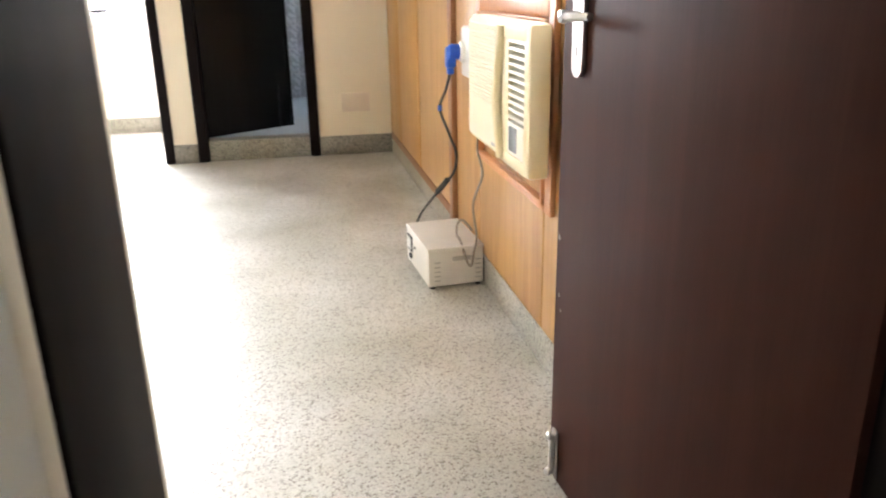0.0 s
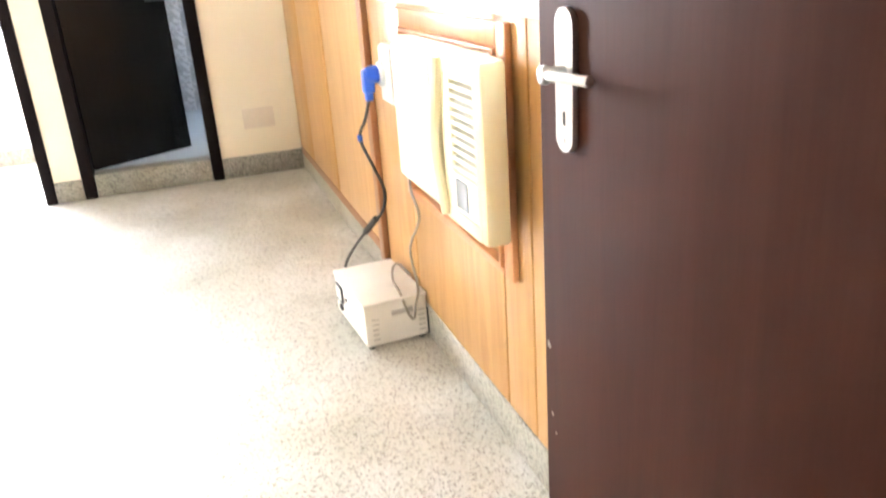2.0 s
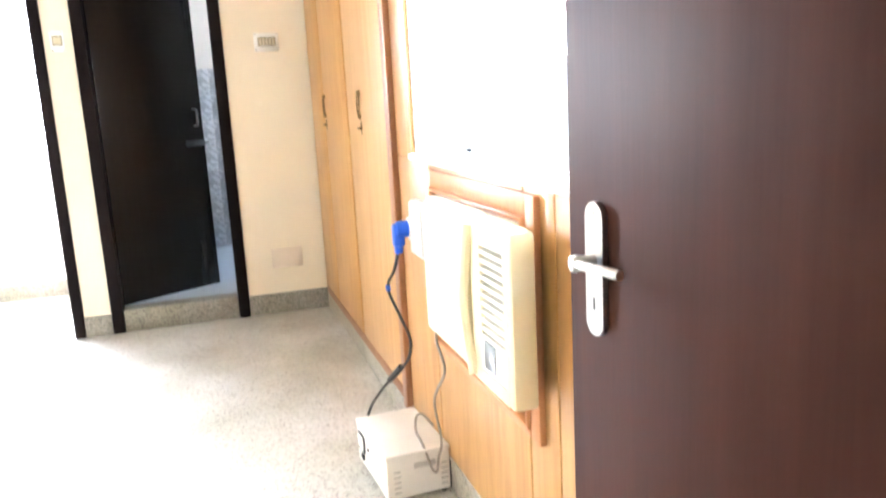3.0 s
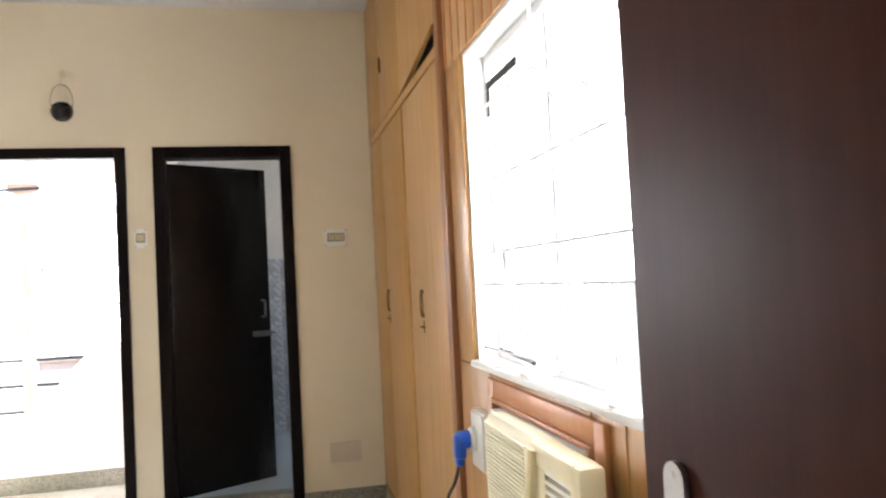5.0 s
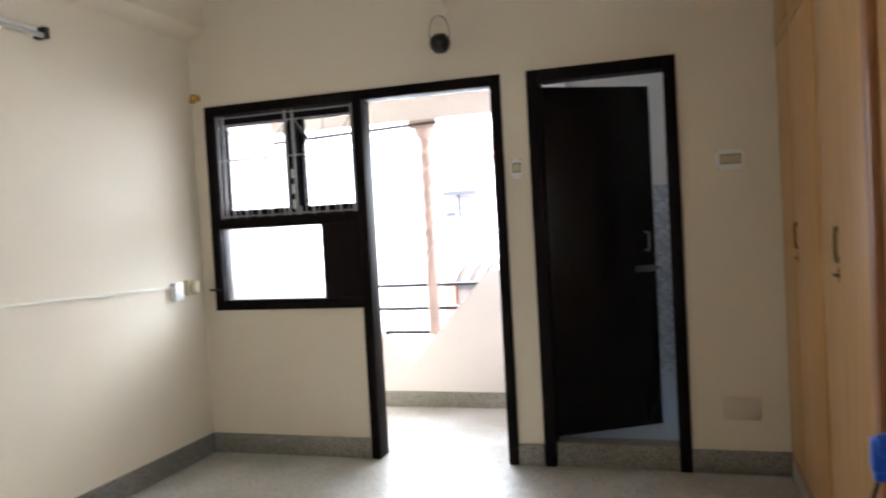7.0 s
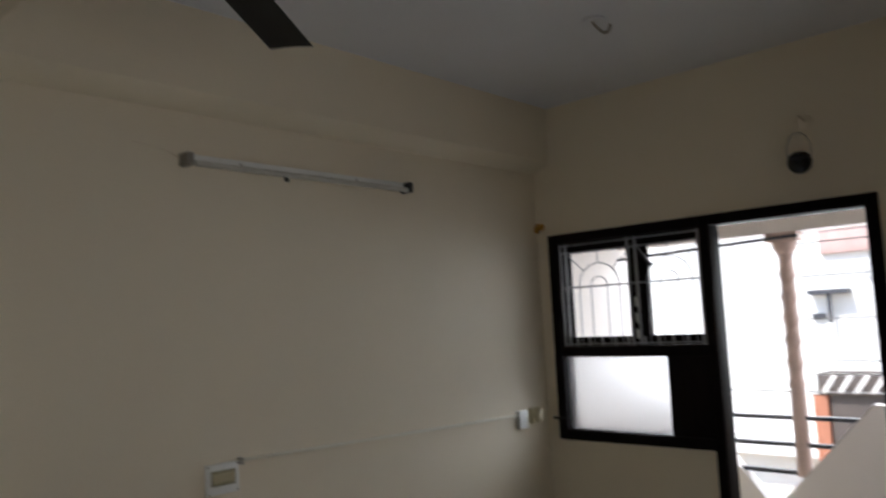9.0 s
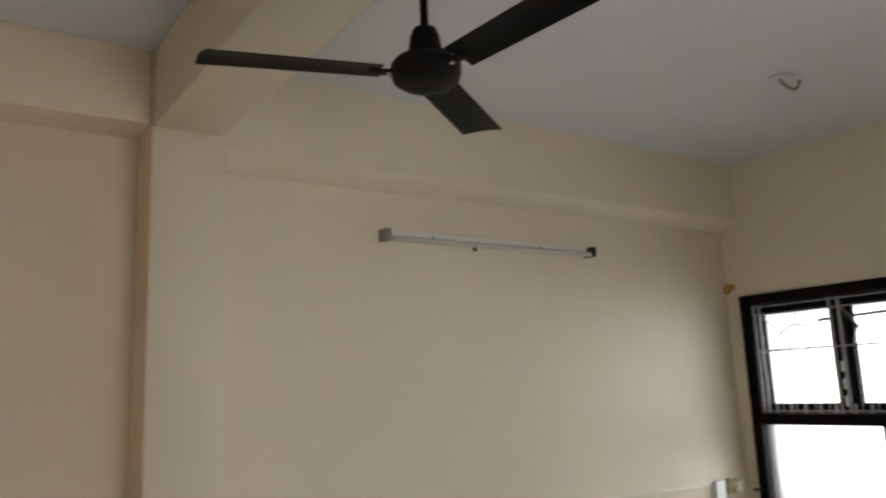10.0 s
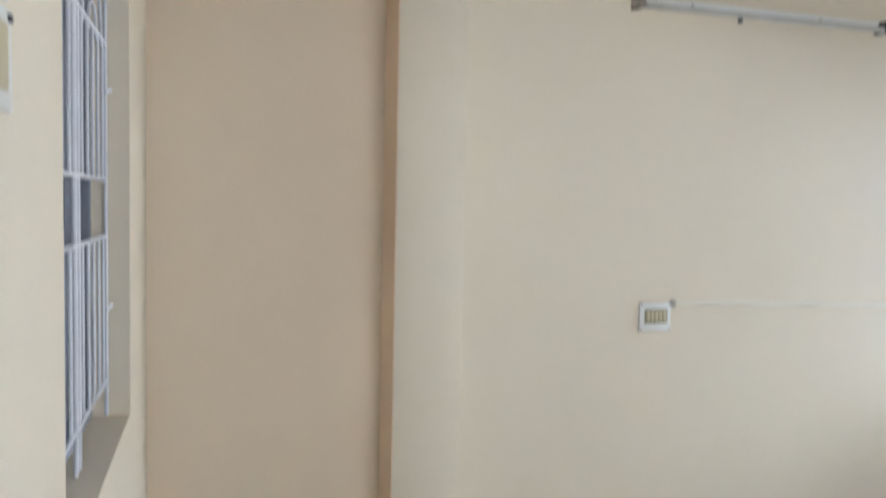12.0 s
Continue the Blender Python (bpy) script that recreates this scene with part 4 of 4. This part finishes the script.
cc = thing("cable_casing", (LW, 3.7, 1.03), "thin white cable casing run along the wall", "cable casing")
part("casing", prism([(2.826, 1.084), (4.68, 1.038), (4.68, 1.050), (2.826, 1.096)], LW, LW + 0.014, "x"), AC_WHITE, cc)
part("grommet", box(LW, LW + 0.014, 2.826, 2.848, 1.074, 1.10, 0.002), GREY_CABLE, cc)
co = thing("corner_outlet", (LW, 4.73, 0.96), "white plastic outlet box at the end of the casing", "outlet")
part("outlet_box", box(LW, LW + 0.028, 4.682, 4.765, 0.965, 1.068, 0.004), WHITE_PLASTIC, co)
rs = thing("round_socket", (LW, 4.86, 1.0), "round yellowed socket on a small wooden block", "socket")
part("block", box(LW, LW + 0.03, 4.80, 4.90, 0.985, 1.075, 0.004), IVORY, rs)
part("round_cap", lathe([(0.043, 0), (0.043, 0.02), (0.03, 0.035), (0.01, 0.037)], pose(LW + 0.03, 4.85, 1.03, 0, 90, 0), 24), IVORY, rs)

# ---- ceiling: fan, hook ----
FX, FY, FZ = -1.975, 2.015, 2.450
cf = thing("ceiling_fan", (FX, FY, CH), "dark brown three-blade ceiling fan at rest", "ceiling fan")
part("canopy", lathe([(0.015, -0.075), (0.045, -0.05), (0.055, -0.0)], pose(FX, FY, CH), 24), FAN_PAINT, cf)
part("down_rod", rod((FX, FY, FZ + 0.06), (FX, FY, CH - 0.05), 0.011, 14), FAN_PAINT, cf)
part("motor_cover", lathe([(0.052, 0.034), (0.044, 0.062), (0.038, 0.10), (0.030, 0.118), (0.012, 0.124)], pose(FX, FY, FZ), 28), FAN_PAINT, cf)
part("motor", lathe([(0.03, -0.042), (0.066, -0.038), (0.086, -0.024), (0.092, -0.006), (0.092, 0.016), (0.082, 0.030), (0.05, 0.036)], pose(FX, FY, FZ), 36), FAN_PAINT, cf)
for ang in (248.0, 128.0, 8.0):
    m = pose(FX, FY, FZ - 0.002, 0, 0, ang)
    bl = bmesh.new()
    n = 12
    top = []
    for i in range(n + 1):
        r = 0.118 + (0.560 - 0.118) * i / n
        w = 0.052 + 0.008 * i / n
        row = []
        for s in (-1, -0.5, 0, 0.5, 1):
            rr = r + (0.006 * (1 - s * s) - 0.020 * s if i == n else 0)
            row.append((rr, s * w, -0.007 * s + 0.006 * (1 - s * s) + 0.016 * i / n))
        top.append(row)
    up = [[bl.verts.new(m @ Vector((x, y, z + 0.0015))) for x, y, z in r] for r in top]
    dn = [[bl.verts.new(m @ Vector((x, y, z - 0.0015))) for x, y, z in r] for r in top]
    for i in range(n):
        for j in range(4):
            bl.faces.new((up[i][j], up[i + 1][j], up[i + 1][j + 1], up[i][j + 1]))
            bl.faces.new((dn[i][j], dn[i][j + 1], dn[i + 1][j + 1], dn[i + 1][j]))
        for j in (0, 4):
            bl.faces.new((up[i][j], dn[i][j], dn[i + 1][j], up[i + 1][j]))
    for i in (0, n):
        for j in range(4):
            bl.faces.new((up[i][j], up[i][j + 1], dn[i][j + 1], dn[i][j]))
    bmesh.ops.recalc_face_normals(bl, faces=bl.faces)
    b_ = part("blade", bl, FAN_PAINT, cf)
    part("blade_bracket", local(box(0.07, 0.15, -0.016, 0.016, -0.006, 0.001, 0.002), m), FAN_PAINT, b_)
    # steel screw added on each bracket to stand for a small highlight
    part("screw", local(lathe([(0.006, 0), (0.004, 0.004)], pose(0.098, 0.0, -0.006, 180, 0, 0), 10), m), STEEL, b_)
hk = thing("ceiling_hook", (-2.13, 3.98, CH), "white painted iron hook under a round ceiling plate", "hook")
part("plate", lathe([(0.055, 0), (0.05, 0.012)], pose(-2.16, 3.97, CH - 0.012), 20), CEILING, hk)
part("hook", tube([(-2.165, 3.96, CH - 0.005), (-2.155, 3.975, CH - 0.03), (-2.125, 3.99, CH - 0.065), (-2.105, 4.0, CH - 0.055), (-2.10, 4.005, CH - 0.03)], 0.007), GREY_CABLE, hk)

# ---- south wall: brass wall lamp and switch plates ----
bl_ = thing("brass_wall_lamp", (-2.935, NW, 2.33), "small polished brass wall lamp with a globe", "wall lamp")
part("wall_plate", lathe([(0.026, 0), (0.020, 0.010), (0.008, 0.03)], pose(-2.935, NW, 2.34, -90, 0, 0), 20), BRASS, bl_)
part("arm", tube([(-2.935, NW + 0.02, 2.34), (-2.935, NW + 0.04, 2.345), (-2.935, NW + 0.06, 2.345)], 0.005), BRASS, bl_)
part("cup", lathe([(0.008, -0.014), (0.015, -0.007), (0.015, 0.011), (0.009, 0.016)], pose(-2.935, NW + 0.062, 2.346), 18), BRASS, bl_)
part("globe", lathe([(0.005, -0.066), (0.010, -0.056), (0.022, -0.046), (0.026, -0.034), (0.021, -0.021), (0.008, -0.013)], pose(-2.935, NW + 0.062, 2.345), 20), BRASS, bl_)
sp = thing("switch_plate", (-1.33, NW, 1.58), "white switch plate with a yellow knob and black screws", "switchboard")
part("upper_plate", box(-1.43, -1.22, NW, NW + 0.012, 1.695, 1.78, 0.003), WHITE_PLASTIC, sp)
part("knob", lathe([(0.018, 0), (0.015, 0.02), (0.006, 0.024)], pose(-1.345, NW + 0.012, 1.73, -90, 0, 0), 16), BRASS, sp)
part("lower_plate", box(-1.435, -1.20, NW, NW + 0.012, 1.575, 1.685, 0.003), WHITE_PLASTIC, sp)
part("inset", box(-1.40, -1.23, NW + 0.012, NW + 0.016, 1.595, 1.665, 0.001), IVORY, sp)
for z in (1.77, 1.675):
    part("screw", lathe([(0.005, 0), (0.004, 0.004)], pose(-1.42, NW + 0.012, z, -90, 0, 0), 10), BLACK, sp)

# ---- bathroom ----
structure("bathroom_floor", box(-1.28, 0.0, FW + 0.12, 6.9, 0, 0.122), TILE_FLOOR, "pale blue ceramic bathroom floor", "floor")
# the opening is made up, kept out of view, and only brightens the bathroom
structure("bathroom_wall_north", wall_with_holes(-1.4, 0.1, 0, CH, [(-1.24, -0.80, 1.25, 2.15)], 6.9, 7.0, "y"), REVEAL, "white bathroom wall with an unseen opening added for light", "wall")
structure("bathroom_wall_east", box(0.0, 0.1, FW + 0.12, 6.9, 0, CH), REVEAL, "white bathroom wall above tiles", "wall")
structure("bathroom_wall_west", box(-1.4, -1.28, FW + 0.12, 6.9, 0, CH), WHITE_WALL, "white wall between bathroom and balcony", "wall")
bt = thing("bathroom_tiling", (-0.5, 6.88, 0.13), "veined grey-white ceramic wall tiles", "tiles", "", "structure")
tile = mesh_of("tile", box(-0.124, 0.124, -0.006, 0, -0.099, 0.099, 0.0015), TILE_WALL)
tile_y = mesh_of("tile", box(-0.006, 0, -0.124, 0.124, -0.099, 0.099, 0.0015), TILE_WALL)
def lay(me, p):
    ob = new("tile", me)
    ob.parent = bt
    ob.location = Vector(p) - Vector((-0.5, 6.88, 0.13))
for i in range(5):
    for j in range(7):
        lay(tile, (-1.15 + 0.25 * i, 6.898, 0.225 + 0.2 * j))
for i in range(7):
    for j in range(7):
        lay(tile_y, (-0.002, 5.25 + 0.25 * i, 0.225 + 0.2 * j))

# ---- balcony ----
YB = 6.2
par = [(-3.40, 0), (-1.28, 0), (-1.28, 0.985), (-1.775, 0.985), (-2.405, 0.305), (-2.98, 0.985), (-3.40, 0.985)]
structure("balcony_parapet", prism(par, YB, YB + 0.11, "y"), WHITE_WALL, "white plastered balcony parapet with a V-shaped cut", "parapet")
structure("balcony_skirting", box(-3.40, -1.28, YB - 0.012, YB, 0, 0.115, 0.003), GRANITE, "grey terrazzo skirting on the balcony", "skirting")
structure("balcony_wall_west", box(-3.55, -3.40, FW + 0.12, YB + 0.11, 0, CH), WHITE_WALL, "white balcony side wall", "wall")
structure("balcony_lintel", box(-3.40, -1.28, YB - 0.02, YB + 0.13, 2.075, CH), WHITE_WALL, "pale plastered balcony beam", "beam")
for z, x0, x1 in ((0.885, -2.90, -1.86), (0.715, -2.76, -2.02), (0.54, -2.61, -2.18)):
    br = thing("balcony_rail", (-2.4, YB + 0.05, z), "dark grey flat iron rail across the parapet cut", "rail", "balcony rails")
    part("rail", box(x0, x1, YB + 0.035, YB + 0.075, z - 0.013, z + 0.013, 0.003), RAIL_PAINT, br)
PX = -2.215
pc = thing("balcony_pillar", (PX, YB + 0.055, 0.55), "pale terracotta twisted ornamental balcony pillar", "pillar")
part("shaft", lathe([(0.046, 0.52), (0.046, 1.05), (0.042, 1.06), (0.042, 1.97)], pose(PX, YB + 0.055, 0), 20), PILLAR, pc)
for k in range(2):
    part("twist", tube([(PX + 0.040 * math.cos(t * 0.8 + k * math.pi), YB + 0.055 + 0.040 * math.sin(t * 0.8 + k * math.pi), 1.08 + t * 0.036) for t in range(0, 25)], 0.011, 8, 4), PILLAR, pc)
part("capital", join(lathe([(0.045, 1.94), (0.07, 1.97), (0.08, 2.015), (0.06, 2.02)], pose(PX, YB + 0.055, 0), 20), box(PX - 0.10, PX + 0.10, YB - 0.015, YB + 0.125, 2.02, 2.074, 0.004)), PILLAR, pc)
cr = thing("balcony_curtain_rod", (-2.6, YB - 0.03, 2.03), "dark thin iron rod under the balcony beam", "rod")
part("rod", rod((-3.39, YB - 0.035, 2.00), (-2.10, YB - 0.035, 2.045), 0.011), RAIL_PAINT, cr)
bg = thing("balcony_grille", (-1.8, YB + 0.08, 1.0), "thin pale iron grille above the balcony parapet", "grille")
for z in (1.05, 1.16, 1.245, 1.509, 1.782, 1.997, 2.06):
    part("bar", rod((-3.39 if z < 1.1 else -2.15, YB + 0.08, z), (-1.285, YB + 0.08, z), 0.0045, 6), GRILLE_WHITE if z < 1.5 else GRILLE_GREY, bg)
part("scroll", tube([(-1.62 + 0.13 * math.cos(t), YB + 0.08, 1.78 + 0.10 * math.sin(t)) for t in [math.pi * k / 8 for k in range(12)]], 0.005, 6, 4), GRILLE_GREY, bg)

# ---- outdoors ----
structure("ground", box(-400, 400, -400, 400, -3.6, -3.4), EARTH, "dusty ground far below the balcony", "ground")
HY = 11.5
oh = thing("opposite_house", (-4.0, HY, -3.4), "pale sunlit house across the lane with windows and sunshades", "house")
part("wall", box(-12, 4, HY, HY + 6, -3.4, 6.5), FACADE, oh)
part("roof", box(-12.2, 4.2, HY - 0.3, HY + 6, 6.5, 6.75), FACADE, oh)
part("slab", box(-12.1, 4.1, HY - 0.25, HY + 0.1, -0.3, -0.05), FACADE, oh)
part("bracket", box(-3.71, -3.24, HY - 0.16, HY, 1.715, 1.77), RAIL_PAINT, oh, "dark projecting bracket")
part("pipe", rod((-3.48, HY - 0.1, 1.73), (-3.48, HY - 0.1, 1.36), 0.025), RAIL_PAINT, oh)
part("vent", box(-3.71, -3.56, HY - 0.05, HY, 1.415, 1.475), RAIL_PAINT, oh)
part("upper_panel", box(-3.55, -2.6, HY - 0.06, HY, 2.22, 2.55, 0.01), FADED_RED, oh, "faded red-brown panel under the upper window")
for x in (-10.6,):
    w = part("window", box(x, x + 1.3, HY - 0.04, HY, 0.6, 1.9, 0.01), GRILLE_WHITE, oh)
    part("pane", box(x + 0.08, x + 0.62, HY - 0.05, HY - 0.03, 0.68, 1.82), DARK_GLASS, w)
    part("pane", box(x + 0.68, x + 1.22, HY - 0.05, HY - 0.03, 0.68, 1.82), DARK_GLASS, w)
    part("sunshade", box(x - 0.15, x + 1.45, HY - 0.55, HY, 2.05, 2.13), FACADE, oh)
part("awning", box(-3.60, -2.5, HY - 0.42, HY, 0.50, 0.755, 0.01), DARK_STRIPE, oh, "dark awning panel with pale slanting stripes")
for i in range(6):
    part("stripe", prism([(-3.58 + 0.18 * i, 0.52), (-3.52 + 0.18 * i, 0.52), (-3.37 + 0.18 * i, 0.74), (-3.43 + 0.18 * i, 0.74)], HY - 0.435, HY - 0.422, "y"), WHITE_WALL, oh)
part("recess", box(-3.50, -2.5, HY - 0.35, HY, -1.6, 0.495), DARK_STRIPE, oh, "dark opening below the awning")
part("post", box(-3.68, -3.52, HY - 0.40, HY, -1.6, 0.495), REDBROWN, oh, "red-brown painted post")
part("post_cap", box(-3.70, -3.61, HY - 0.41, HY, 0.50, 0.76, 0.005), FACADE, oh)
structure("neighbour_wall", box(3.2, 3.5, -6, 9, -3.4, 7), FACADE, "pale wall of the neighbouring house", "facade")
